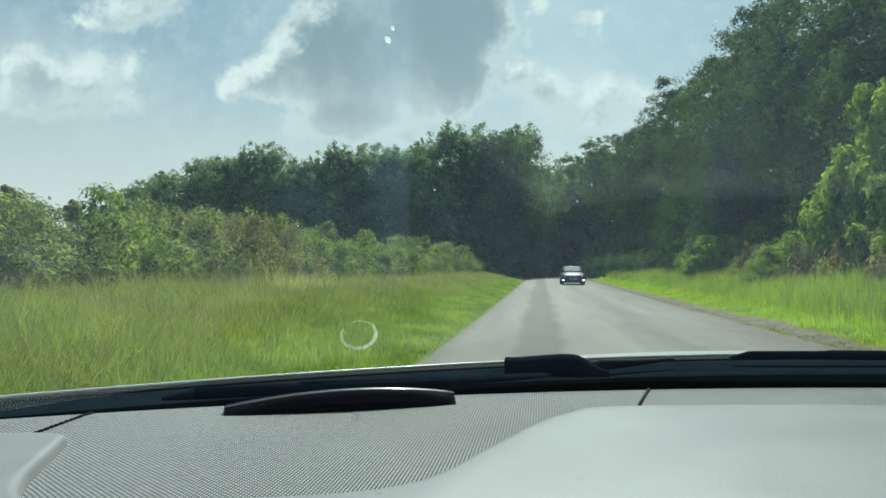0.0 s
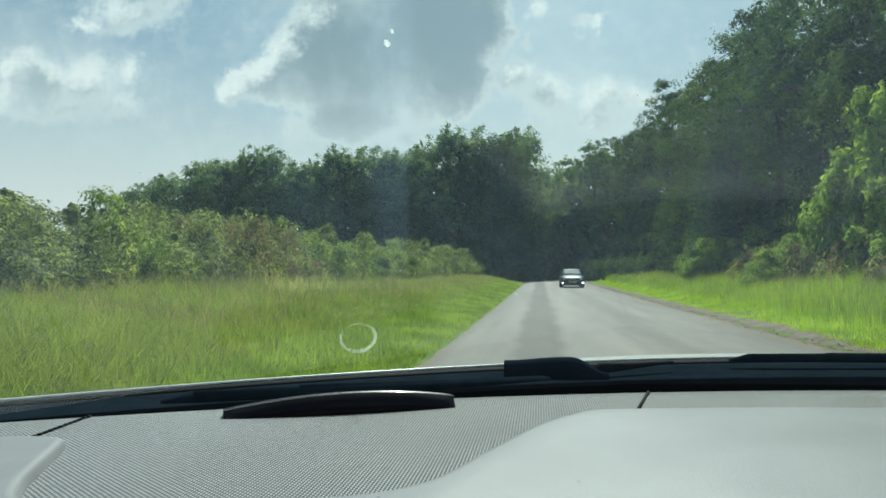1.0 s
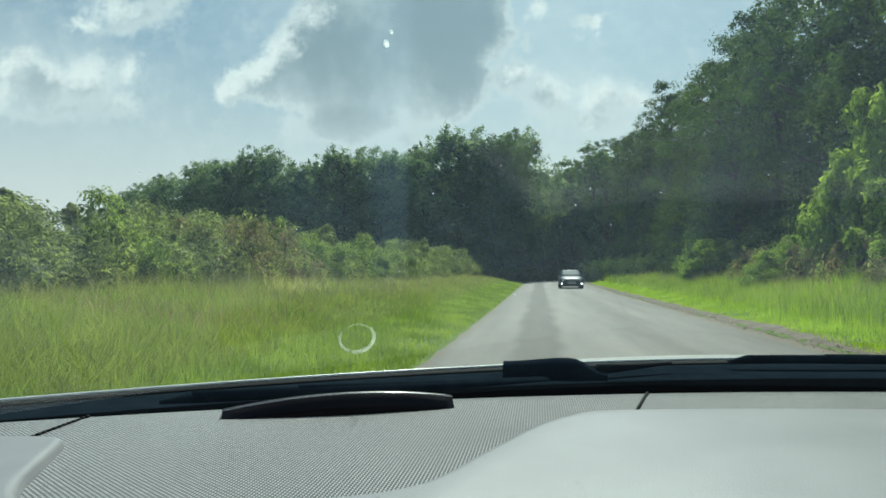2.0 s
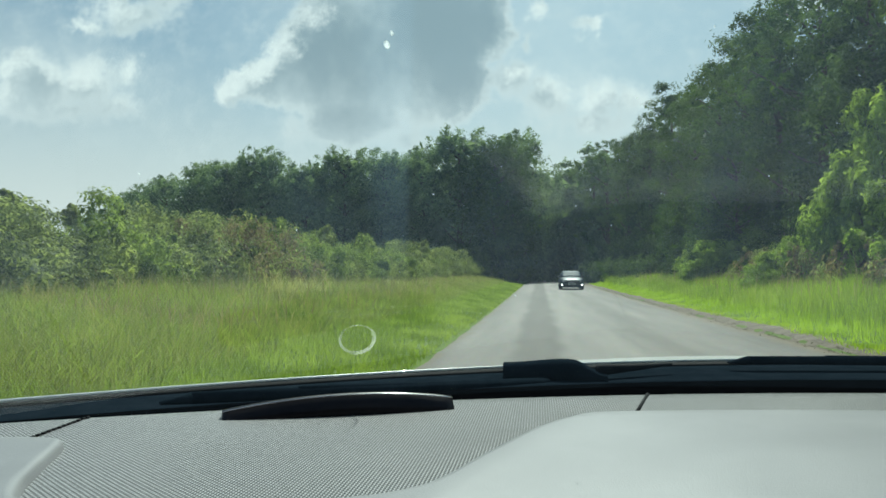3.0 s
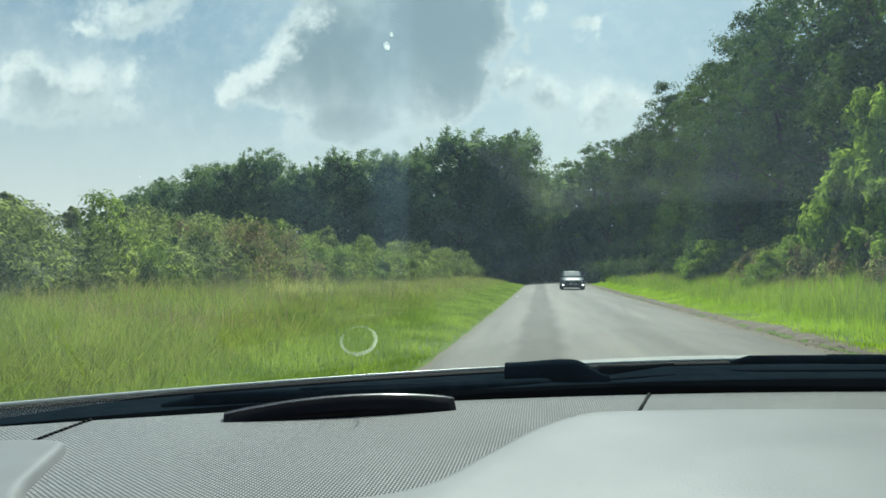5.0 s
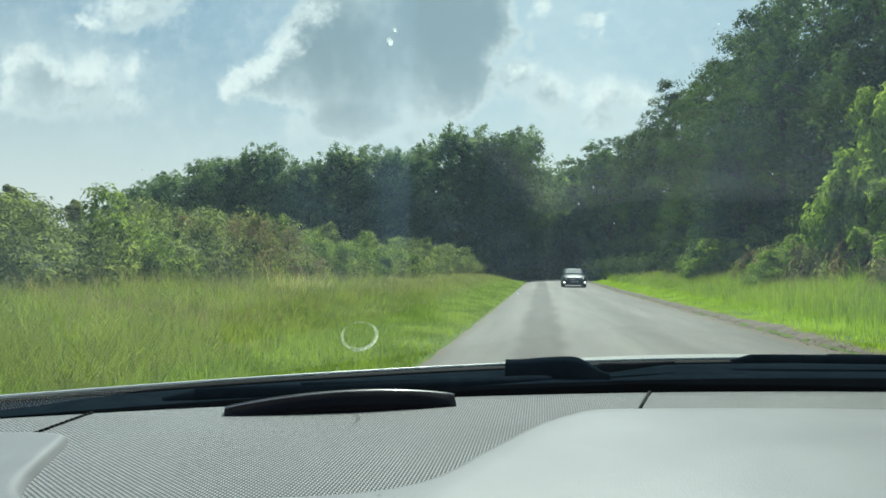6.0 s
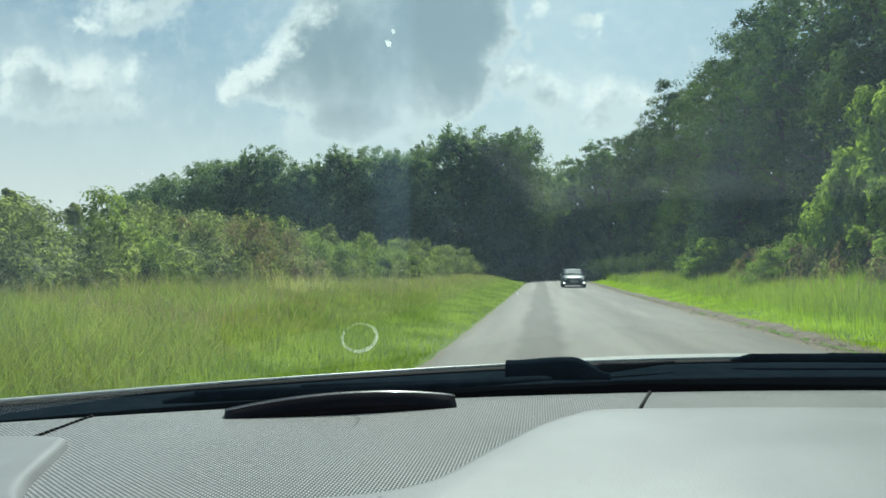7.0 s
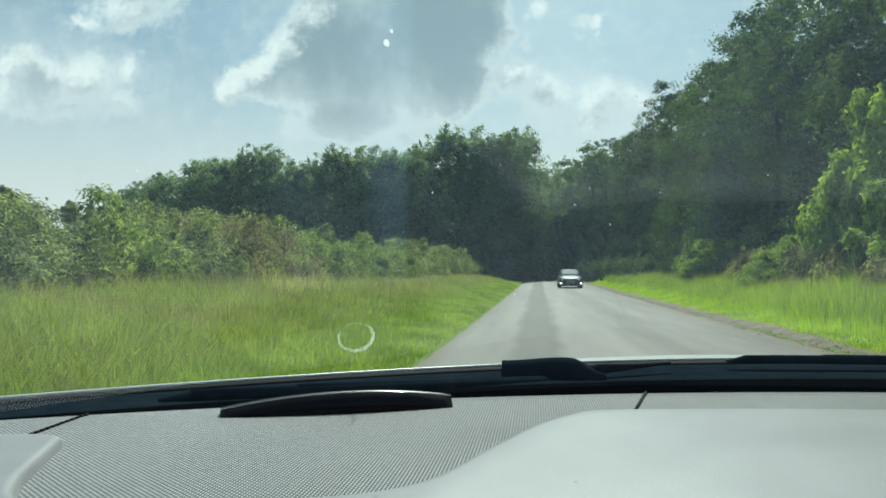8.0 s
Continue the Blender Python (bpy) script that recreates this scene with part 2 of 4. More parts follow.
# windscreen: clear, mirrors the dashboard faintly
m, t = material("windscreen_glass")
clear = t.n("ShaderNodeBsdfTransparent", {0: (0.85, 0.95, 0.91, 1)})
gloss = t.n("ShaderNodeBsdfGlossy", {"Color": (1, 1, 1, 1), "Roughness": 0.0})
pane = t.n("ShaderNodeMixShader", {0: t.n("ShaderNodeFresnel", {"IOR": 1.44}), 1: clear, 2: gloss})
at = t.n("ShaderNodeTexCoord").outputs["Object"]
smear = t.m("ADD", t.m("MULTIPLY", t.step(t.noise(t.v("MULTIPLY", at, (14, 1.5, 1.5)), 1.0, 4), 0.35, 0.75), 0.6), t.m("MULTIPLY", t.step(t.noise(at, 40, 5), 0.4, 0.8), 0.5))
# dust on the pane; its blue tint paints in a hazy veil
hazy_dust = t.n("ShaderNodeBsdfTranslucent", {"Color": (0.38, 0.62, 0.85, 1)})
height = t.n("ShaderNodeSeparateXYZ", {0: at}).outputs[2]
# sun-glare streak put into the film as one long smear down the pane
s3 = t.n("ShaderNodeSeparateXYZ", {0: at})
lane = t.m("ADD", t.m("MULTIPLY_ADD", s3.outputs[1], 0.205, s3.outputs[0]), t.m("MULTIPLY", t.m("SUBTRACT", t.noise(at, 18, 3), 0.5), 0.006))
glare_streak = t.m("MULTIPLY", t.m("MULTIPLY", t.step(lane, -0.030, -0.008), t.step(lane, 0.010, 0.004)), t.m("MULTIPLY_ADD", t.noise(t.v("MULTIPLY", at, (220, 4, 4)), 1.0, 3), 0.8, 0.6))
smear = t.m("ADD", smear, t.m("MULTIPLY", t.m("MULTIPLY", glare_streak, 1.7), t.step(height, 1.16, 1.32)))
# the painted veil thins out towards the foot of the pane
film = t.m("MULTIPLY", t.m("MULTIPLY_ADD", smear, 0.018, 0.017), t.m("MULTIPLY_ADD", t.step(height, 1.12, 1.24), 0.85, 0.15))
finish(t, t.n("ShaderNodeMixShader", {0: film, 1: pane, 2: hazy_dust}))
GLASS = m

m, t = material("dried_speck")
finish(t, t.n("ShaderNodeMixShader", {0: 0.85, 1: t.n("ShaderNodeBsdfDiffuse", {0: (0.8, 0.85, 0.88, 1)}), 2: t.n("ShaderNodeBsdfTranslucent", {0: (0.92, 0.95, 0.96, 1)})}))
SPECK = m

# pale coat that stands in for a mirrored ring of light
m, t = material("faint_ring_reflection")
finish(t, t.n("ShaderNodeMixShader", {0: 0.42, 1: t.n("ShaderNodeBsdfTransparent"), 2: t.n("ShaderNodeBsdfTranslucent", {0: (0.80, 0.82, 0.72, 1)})}))
RING_REFLECTION = m

# chip-sealed road: pale worn wheel tracks, darker middle strips, grit and dirt at the edges
m, t = material("road_surface")
at = t.n("ShaderNodeTexCoord").outputs["Object"]
s3 = t.n("ShaderNodeSeparateXYZ", {0: at})
wob = t.m("ADD", s3.outputs[0], t.m("MULTIPLY", t.m("SUBTRACT", t.noise(at, 0.35, 3), 0.5), 0.5))
track = t.ramp(t.m("DIVIDE", t.m("ADD", wob, 2.0), 7.0), [(0.0, (0.140,) * 3), (0.10, (0.217,) * 3), (0.20, (0.238,) * 3), (0.245, (0.147,) * 3), (0.32, (0.140,) * 3),
        (0.37, (0.259,) * 3), (0.52, (0.245,) * 3), (0.60, (0.182,) * 3), (0.70, (0.231,) * 3), (0.9, (0.182,) * 3)], "EASE")
chips = t.n("ShaderNodeTexVoronoi", {"Vector": at, "Scale": 90.0}).outputs["Color"]
long = t.noise(t.v("MULTIPLY", at, (1.6, 0.12, 1)), 1.0, 5)
col = t.mix(0.35, track, t.mix(0.8, track, chips, "OVERLAY"))
col = t.mix(1.0, col, t.ramp(long, [(0.3, (0.8, 0.8, 0.8)), (0.7, (1.12, 1.11, 1.08))]), "MULTIPLY")
dirt = t.m("MULTIPLY", t.step(t.m("ADD", s3.outputs[0], t.m("MULTIPLY", t.noise(at, 1.6, 5), 1.1)), 4.75, 5.35), 0.95)
dirt2 = t.m("MULTIPLY", t.step(t.m("SUBTRACT", s3.outputs[0], t.m("MULTIPLY", t.noise(at, 1.6, 5), 0.8)), -1.85, -2.15), 0.8)
col = t.mix(1.0, col, (1.06, 1.0, 0.92, 1), "MULTIPLY")
col = t.mix(t.m("MAXIMUM", dirt, dirt2), col, (0.20, 0.160, 0.110, 1))
p = t.n("ShaderNodeBsdfPrincipled", {"Base Color": col, "Roughness": 0.75, "Specular IOR Level": 0.4,
        "Normal": t.n("ShaderNodeBump", {"Strength": 0.5, "Distance": 0.01, "Height": t.noise(at, 60, 4)})})
finish(t, p)
ROAD = m
DIRT = surface("shoulder_dirt", (0.12, 0.098, 0.075), (0.27, 0.225, 0.175), 2.5, 0.95, bump=0.7, bump_scale=40)
SOIL = surface("meadow_soil", (0.08, 0.14, 0.02), (0.16, 0.23, 0.04), 0.8, 0.95, bump=0.6, bump_scale=6)


# ---- mesh helpers ----
def mesh_of(name, verts, faces, smooth=False):
    me = bpy.data.meshes.new(name)
    verts = np.asarray(verts, dtype=np.float32)
    faces = np.asarray(faces, dtype=np.int32)
    k = faces.shape[1]
    me.vertices.add(len(verts)), me.vertices.foreach_set("co", verts.ravel())
    me.loops.add(faces.size), me.loops.foreach_set("vertex_index", faces.ravel())
    me.polygons.add(len(faces))
    me.polygons.foreach_set("loop_start", np.arange(0, faces.size, k, dtype=np.int32))
    me.polygons.foreach_set("use_smooth", np.full(len(faces), smooth))
    me.update(calc_edges=True)
    return me


def thing(name, label, category, at=(0, 0, 0), group="", kind=""):
    ob = new(name)
    ob.location = at
    return tagged(ob, label, category, group, kind)


def attach(name, me, mat, parent=None, label="", kind=""):
    ob = new(name, me)
    if mat:
        me.materials.append(mat)
    ob.parent = parent
    return tagged(ob, label, kind=kind)


def part(name, bm, mat, parent=None, label="", smooth=True):
    me = bpy.data.meshes.new(name)
    bmesh.ops.recalc_face_normals(bm, faces=bm.faces)
    for f in bm.faces:
        f.smooth = smooth
    bm.to_mesh(me), bm.free()
    return attach(name, me, mat, parent, label)


def grid_bm(fn, us, vs, thick=None):
    """A sheet through fn(u, v); with thick, an offset back face and closed rim."""
    bm = bmesh.new()
    rows = [[bm.verts.new(fn(a, b)) for b in vs] for a in us]
    for i in range(len(us) - 1):
        for j in range(len(vs) - 1):
            bm.faces.new((rows[i][j], rows[i + 1][j], rows[i + 1][j + 1], rows[i][j + 1]))
    if thick:
        off = Vector(thick)
        back = [[bm.verts.new(q.co + off) for q in r] for r in rows]
        for i in range(len(us) - 1):
            for j in range(len(vs) - 1):
                bm.faces.new((back[i][j], back[i][j + 1], back[i + 1][j + 1], back[i + 1][j]))
        rim = ([rows[i][0] for i in range(len(us))] + [rows[-1][j] for j in range(1, len(vs))] + [rows[i][-1] for i in range(len(us) - 2, -1, -1)]
               + [rows[0][j] for j in range(len(vs) - 2, 0, -1)])
        rim2 = ([back[i][0] for i in range(len(us))] + [back[-1][j] for j in range(1, len(vs))] + [back[i][-1] for i in range(len(us) - 2, -1, -1)]
                + [back[0][j] for j in range(len(vs) - 2, 0, -1)])
        for i in range(len(rim)):
            k = (i + 1) % len(rim)
            bm.faces.new((rim[i], rim[k], rim2[k], rim2[i]))
    return bm


def loft_bm(sections, caps=True):
    """Skin over closed sections of equal length."""
    bm = bmesh.new()
    rings = [[bm.verts.new(q) for q in s] for s in sections]
    n = len(rings[0])
    for a, b in zip(rings, rings[1:]):
        for i in range(n):
            bm.faces.new((a[i], a[(i + 1) % n], b[(i + 1) % n], b[i]))
    if caps:
        bm.faces.new(rings[0]), bm.faces.new(rings[-1])
    return bm


def bar_bm(a, b, wide, tall, bevel=0.3, wide2=None, tall2=None):
    """A bevelled bar from a to b, lying flat."""
    a, b = Vector(a), Vector(b)
    side = (b - a).cross(Vector((0, 0, 1))).normalized()
    up = side.cross(b - a).normalized()
    secs = []
    for p, w_, h_ in ((a, wide, tall), (b, wide2 or wide, tall2 or tall)):
        c = min(w_, h_) * bevel
        sec = [(w_ / 2 - c, -h_ / 2), (w_ / 2, -h_ / 2 + c), (w_ / 2, h_ / 2 - c), (w_ / 2 - c, h_ / 2), (-w_ / 2 + c, h_ / 2), (-w_ / 2, h_ / 2 - c), (-w_ / 2, -h_ / 2 + c), (-w_ / 2 + c, -h_ / 2)]
        secs.append([p + side * x + up * z for x, z in sec])
    return loft_bm(secs)


def box_bm(x0, x1, y0, y1, z0, z1, bevel=0.0, seg=2):
    bm = bmesh.new()
    bmesh.ops.create_cube(bm, size=1.0, matrix=Matrix.LocRotScale(((x0 + x1) / 2, (y0 + y1) / 2, (z0 + z1) / 2), None, (x1 - x0, y1 - y0, z1 - z0)))
    if bevel:
        bmesh.ops.bevel(bm, geom=bm.edges[:], offset=bevel, segments=seg, affect="EDGES", profile=0.5)
    return bm


def smooth_line(pts, per=8):
    """A smooth line through a few points."""
    out = []
    p = [Vector(q) for q in pts]
    p = [p[0] * 2 - p[1]] + p + [p[-1] * 2 - p[-2]]
    for i in range(1, len(p) - 2):
        for k in range(per):
            s = k / per
            a, b, c, d = p[i - 1], p[i], p[i + 1], p[i + 2]
            out.append(0.5 * ((2 * b) + (c - a) * s + (2 * a - 5 * b + 4 * c - d) * s * s + (3 * b - a - 3 * c + d) * s ** 3))
    return out + [p[-2]]


# ---- ground and road ----
ROAD_L, ROAD_R = -1.74, 5.05


def rise(y):
    return 1.1 * (1 - math.exp(-0.0002 * y * y / 1.1)) if y > 0 else 0.0


def ease(s):
    s = min(1.0, max(0.0, s))
    return s * s * (3 - 2 * s)


def ground_z(x, y):
    """Height of the verge: a low bank on each side of the road."""
    z = rise(y) + 0.62 * ease((ROAD_L - 0.3 - x) / 7.0) + 0.85 * ease((x - ROAD_R - 0.4) / 5.5)
    off = max(0.0, ROAD_L - x, x - ROAD_R)
    return z + ease(off / 0.4) * 0.07 * (noise.noise((x * 0.5, y * 0.5, 0)) + 0.6) - (0.05 if off < 0.02 else 0.0)


xs = np.concatenate([[-900, -500, -250, -120, -70, -45, -30, -22, -17], np.arange(-14, 14.1, 0.4), [17, 22, 30, 45, 70, 120, 250, 500, 900]])
ys = np.concatenate([[-300, -120, -50, -20], np.arange(-8, 60, 0.8), np.arange(60, 130, 4), [140, 170, 220, 300, 450, 700, 1100, 1800]])
gv = [(x, y, ground_z(x, y)) for x in xs for y in ys]
ny = len(ys)
gf = [(i * ny + j, (i + 1) * ny + j, (i + 1) * ny + j + 1, i * ny + j + 1) for i in range(len(xs) - 1) for j in range(ny - 1)]
ground = attach("ground", mesh_of("ground", gv, gf, True), SOIL)
tagged(ground, "grassy earth with low banks beside a lane", "ground", kind="structure")

road_y = np.concatenate([np.arange(-20, 60, 0.5), np.arange(60, 260, 2.5)])
road_s = np.linspace(0, 1, 15)


def road_point(y, s):
    l = ROAD_L + 0.12 * noise.noise((3.1, y * 0.7, 0)) + 0.05 * noise.noise((5.1, y * 3.1, 0))
    r = ROAD_R + 0.16 * noise.noise((9.1, y * 0.6, 0)) + 0.06 * noise.noise((7.1, y * 2.7, 0))
    edge = ease(min(s, 1 - s) / 0.05)
    return (l + (r - l) * s, y, rise(y) + 0.012 - 0.05 * (1 - edge) + 0.03 * math.sin(math.pi * s))


road = part("road", grid_bm(road_point, road_y, road_s), ROAD)
tagged(road, "pale grey worn country lane with darker strips", "road", kind="structure")


def shoulder(y):
    """How far the grass stands back from the lane's worn edge."""
    return 0.05 + 0.30 * ease((y - 9.5) / 7.0) + 0.12 * noise.noise((1.7, y * 0.8, 0)) + 0.07 * noise.noise((4.7, y * 3.3, 0))


def shoulder_point(y, s):
    x = ROAD_R - 0.12 + 0.07 * noise.noise((2.2, y * 1.4, 0)) + (shoulder(y) + 0.5) * s
    return (x, y, max(ground_z(x, y), rise(y) - 0.03) + 0.010 - 0.04 * (1 - ease((1 - s) / 0.2)))


verge_dirt = part("trim", grid_bm(shoulder_point, np.arange(4, 90, 0.4), np.linspace(0, 1, 7)), DIRT)
tagged(verge_dirt, "bare brown dirt between the lane and its grass", "road shoulder", kind="structure")


# ---- grass ----
rng = np.random.default_rng(5)


def blades_mesh(name, px, py, height, wide, lean, droop=0.25):
    n = len(px)
    pz = np.array([ground_z(a, b) for a, b in zip(px, py)]) - 0.02
    turn = rng.uniform(0, math.tau, n)
    dx, dy = np.cos(turn), np.sin(turn)
    la = rng.uniform(0, math.tau, n)
    ll = np.abs(rng.normal(0, lean, n)) * height
    lx, ly = np.cos(la) * ll, np.sin(la) * ll
    base = np.stack([px, py, pz], 1)
    side = np.stack([dx, dy, np.zeros(n)], 1) * (wide / 2)[:, None]
    mid = base + np.stack([lx * 0.35, ly * 0.35, height * 0.55], 1)
    tip = base + np.stack([lx, ly, height * (1 - droop * rng.uniform(0, 1, n))], 1)
    v = np.stack([base - side, base + side, mid - side * 0.8, mid + side * 0.8, tip], 1).reshape(-1, 3)
    k = (np.arange(n) * 5)[:, None, None]
    f = (np.array([[0, 1, 3], [0, 3, 2], [2, 3, 4]])[None] + k).reshape(-1, 3)
    return mesh_of(name, v, f)


def scatter_strip(n, x0, x1, y0, y1, power=1.0):
    """Random places, denser towards the near end."""
    s = rng.uniform(0, 1, n) ** power
    return rng.uniform(x0, x1, n), y0 + (y1 - y0) * s


def verge(name, label, n, x0, x1, y0, y1, low, high, mat, wide, power=1.6, lean=0.3, grow=None):
    px, py = scatter_strip(n, x0, x1, y0, y1, power)
    if x0 > 0:
        keep = px > ROAD_R + np.array([shoulder(b) for b in py])
        px, py = px[keep], py[keep]
        n = len(px)
    patch = np.array([noise.noise((a * 0.35, b * 0.35, 4.0)) for a, b in zip(px, py)])
    h = rng.uniform(low, high, n) * (1 + 0.45 * patch)
    if grow is not None:
        h = h * grow(px)
    ob = attach(name, blades_mesh(name, px, py, h, wide * (1 + py / 26.0) * rng.uniform(0.6, 1.3, n), lean), mat)
    return tagged(ob, label, "grass", kind="stuff")


left_grow = lambda x: np.clip(0.25 + (ROAD_L - x) / 4.5, 0.2, 1.0)
right_grow = lambda x: np.clip(0.3 + (x - ROAD_R - 0.9) / 3.0, 0.25, 1.0)
verge("verge_grass", "bright green long grass on the roadside bank", 150000, -9.6, ROAD_L + 0.02, 4.5, 75, 0.25, 0.58, BLADE, 0.0085, lean=0.6, grow=left_grow)
verge("verge_grass", "tall straw-tinted meadow grass below the hedge", 85000, -10.2, -3.6, 5, 75, 0.35, 0.72, BLADE_TALL, 0.0060, lean=0.75, grow=left_grow)
verge("verge_grass", "bright green short grass beside the lane", 85000, ROAD_R + 0.02, 10.5, 7, 80, 0.3, 0.65, BLADE_FRESH, 0.008, grow=right_grow)
verge("verge_grass", "tall grass along the woodland edge", 32000, 6.6, 11.5, 9, 80, 0.5, 0.9, BLADE, 0.007)
verge("seed_heads", "brown feathery grass seed heads", 4000, -10.2, -4.4, 9, 70, 0.6, 0.95, SEED, 0.012, lean=0.4)
verge("seed_heads", "brown feathery grass seed heads", 1300, 7.4, 11.0, 10, 70, 0.75, 1.15, SEED, 0.012, lean=0.15)


# pale tufts of taller grass before the hedge
for cx, cy, rad, cnt in ((-6.6, 17.5, 0.5, 260), (-6.9, 20.2, 0.5, 240), (-6.2, 30.0, 0.6, 160), (9.6, 17.5, 0.5, 140)):
    ang, far = rng.uniform(0, math.tau, cnt), rad * np.sqrt(rng.uniform(0, 1, cnt))
    tuft = attach("grass_tuft", blades_mesh("grass_tuft", cx + far * np.cos(ang), cy + far * np.sin(ang), rng.uniform(0.6, 1.0, cnt), np.full(cnt, 0.014), 0.35, 0.4), STRAW)
    tagged(tuft, "pale straw-coloured tuft of tall grass", "grass tuft", "tall grass tufts")

# dead leaves and grit along the lane's edge
n = 2800
px, py = scatter_strip(n, ROAD_R - 0.5, ROAD_R + 0.25, 8, 60, 1.5)
px = px - 0.25 * np.array([noise.noise((b * 0.4, 2.0, 0)) for b in py])
c_ = np.stack([px, py, np.array([rise(b) for b in py]) + 0.02], 1)
tri = rng.normal(0, 0.018, (n, 3, 3)) * np.array([1, 1, 0.35])
litter = attach("leaf_litter", mesh_of("leaf_litter", (c_[:, None, :] + tri).reshape(-1, 3), np.arange(n * 3).reshape(-1, 3)), LITTER)
tagged(litter, "brown dead leaves and grit along the road edge", "leaf litter", kind="stuff")


# ---- woody plants ----
def leaf_cloud(centres, radii, per, size, rnd, up_bias=0.5, flat=0.8, outward=1.1, depth=(0.74, 0.32)):
    """Many small folded leaves round clump centres. Leaves sit mostly on the outside of each clump."""
    c = np.repeat(np.asarray(centres), per, axis=0)
    r = np.repeat(np.asarray(radii), per)
    n = len(c)
    d = rnd.normal(size=(n, 3))
    d /= np.linalg.norm(d, axis=1)[:, None]
    pos = c + d * (r * np.abs(rnd.normal(*depth, n)))[:, None] * np.array([1, 1, flat])
    nrm = d * outward + rnd.normal(size=(n, 3)) * 0.5 + np.array([0, 0, up_bias])
    nrm /= np.linalg.norm(nrm, axis=1)[:, None]
    ax = np.cross(nrm, rnd.normal(size=(n, 3)))
    ax /= np.linalg.norm(ax, axis=1)[:, None] + 1e-6
    ay = np.cross(nrm, ax)
    s = (size * rnd.uniform(0.55, 1.35, n))[:, None]
    v = np.stack([pos - ax * s, pos + ay * s * 0.42 + nrm * s * 0.12, pos + ax * s - nrm * s * 0.18, pos - ay * s * 0.42 + nrm * s * 0.12], 1).reshape(-1, 3)
    k = (np.arange(n) * 4)[:, None, None]
    f = (np.array([[0, 1, 2], [0, 2, 3]])[None] + k).reshape(-1, 3)
    return v, f


def tube(bm, pts, radii, sides=6):
    rings = []
    for i, (p, r) in enumerate(zip(pts, radii)):
        p = Vector(p)
        t_ = (Vector(pts[min(i + 1, len(pts) - 1)]) - Vector(pts[max(i - 1, 0)])).normalized()
        a = t_.orthogonal().normalized()
        b = t_.cross(a)
        rings.append([bm.verts.new(p + (a * math.cos(k * math.tau / sides) + b * math.sin(k * math.tau / sides)) * r) for k in range(sides)])
    for a, b in zip(rings, rings[1:]):
        for k in range(sides):
            bm.faces.new((a[k], a[(k + 1) % sides], b[(k + 1) % sides], b[k]))
    bm.faces.new(rings[-1])


def make_tree(name, label, seed, height, spread, low, boughs, subs, per, leaf, mat, group, open_crown=0.0, inner=42):
    """A broadleaf tree: tapered trunk, limbs that reach the boughs of the crown, sprays on each bough, many small leaves."""
    rnd = np.random.default_rng(seed)
    tree = thing(name, label, "tree", group=group)
    bend = rnd.normal(0, 0.25, 2)
    trunk_line = [(bend[0] * math.sin(s * 3) * s, bend[1] * math.sin(s * 2.4) * s, height * 0.86 * s - 0.2 * (s == 0)) for s in np.linspace(0, 1, 7)]
    bm = bmesh.new()
    tube(bm, trunk_line, [height * 0.018 * (1.25 - 1.05 * s) for s in np.linspace(0, 1, 7)], 8)
    part("trunk", bm, BARK, tree)
    heads, cs, rs = [], [], []
    for i in range(boughs):
        s = min(0.97, max(0.0, (i + rnd.uniform(-0.8, 0.8)) / boughs))
        z = height * (low + (1 - low) * s)
        prof = (1 - max(0.0, (s - 0.40) / 0.60) ** 2.2) ** 0.5 if s > 0.40 else 0.84 + 0.4 * s
        r = spread * max(0.10, prof) * math.sqrt(rnd.uniform(0.12, 1.0)) * rnd.uniform(0.85, 1.1)
        a = i * 2.399 + rnd.normal(0, 0.5)
        lump = 1 + 0.09 * math.sin(3 * a + seed) * (r / spread) + rnd.uniform(-0.05, 0.02)
        c = np.array((r * math.cos(a), r * math.sin(a), z * lump))
        big = spread * rnd.uniform(0.26, 0.44) * (1.1 - 0.35 * s)
        heads.append(c)
        d = rnd.normal(size=(subs, 3)) + np.array((0.35 * math.cos(a), 0.35 * math.sin(a), 0.35))
        d /= np.linalg.norm(d, axis=1)[:, None]
        reach = big * rnd.uniform(0.55, 1.05, subs)
        cs.extend(c + d * reach[:, None] * np.array((1, 1, 0.72)))
        rs.extend(big * rnd.uniform(0.26, 0.50, subs) * (1 - open_crown))
    bm = bmesh.new()
    for c in heads[::2]:
        z0 = max(height * 0.1, c[2] - math.hypot(c[0], c[1]) * rnd.uniform(0.5, 1.0))
        k = min(1.0, z0 / (height * 0.86))
        x0, y0 = bend[0] * math.sin(k * 3) * k, bend[1] * math.sin(k * 2.4) * k
        mid = ((x0 + c[0]) / 2, (y0 + c[1]) / 2, z0 + (c[2] - z0) * 0.4)
        tube(bm, [(x0, y0, z0), mid, tuple(c)], [height * 0.007, height * 0.0045, height * 0.0015], 5)
    part("limbs", bm, BARK, tree)
    v, f = leaf_cloud(cs, rs, per, leaf, rnd, 0.7, 0.8, 1.2, (0.80, 0.26))
    # shaded leaves deep inside the crown
    v2, f2 = leaf_cloud(np.asarray(heads) * np.array((0.78, 0.78, 0.95)), [spread * 0.34 * (1 - open_crown)] * boughs, inner, leaf * 2.2, rnd, 0.6, 0.9, 0.6, (0.55, 0.28))
    v, f = np.concatenate([v, v2]), np.concatenate([f, f2 + len(v)])
    attach("crown", mesh_of("crown", v, f), mat, tree)
    return tree


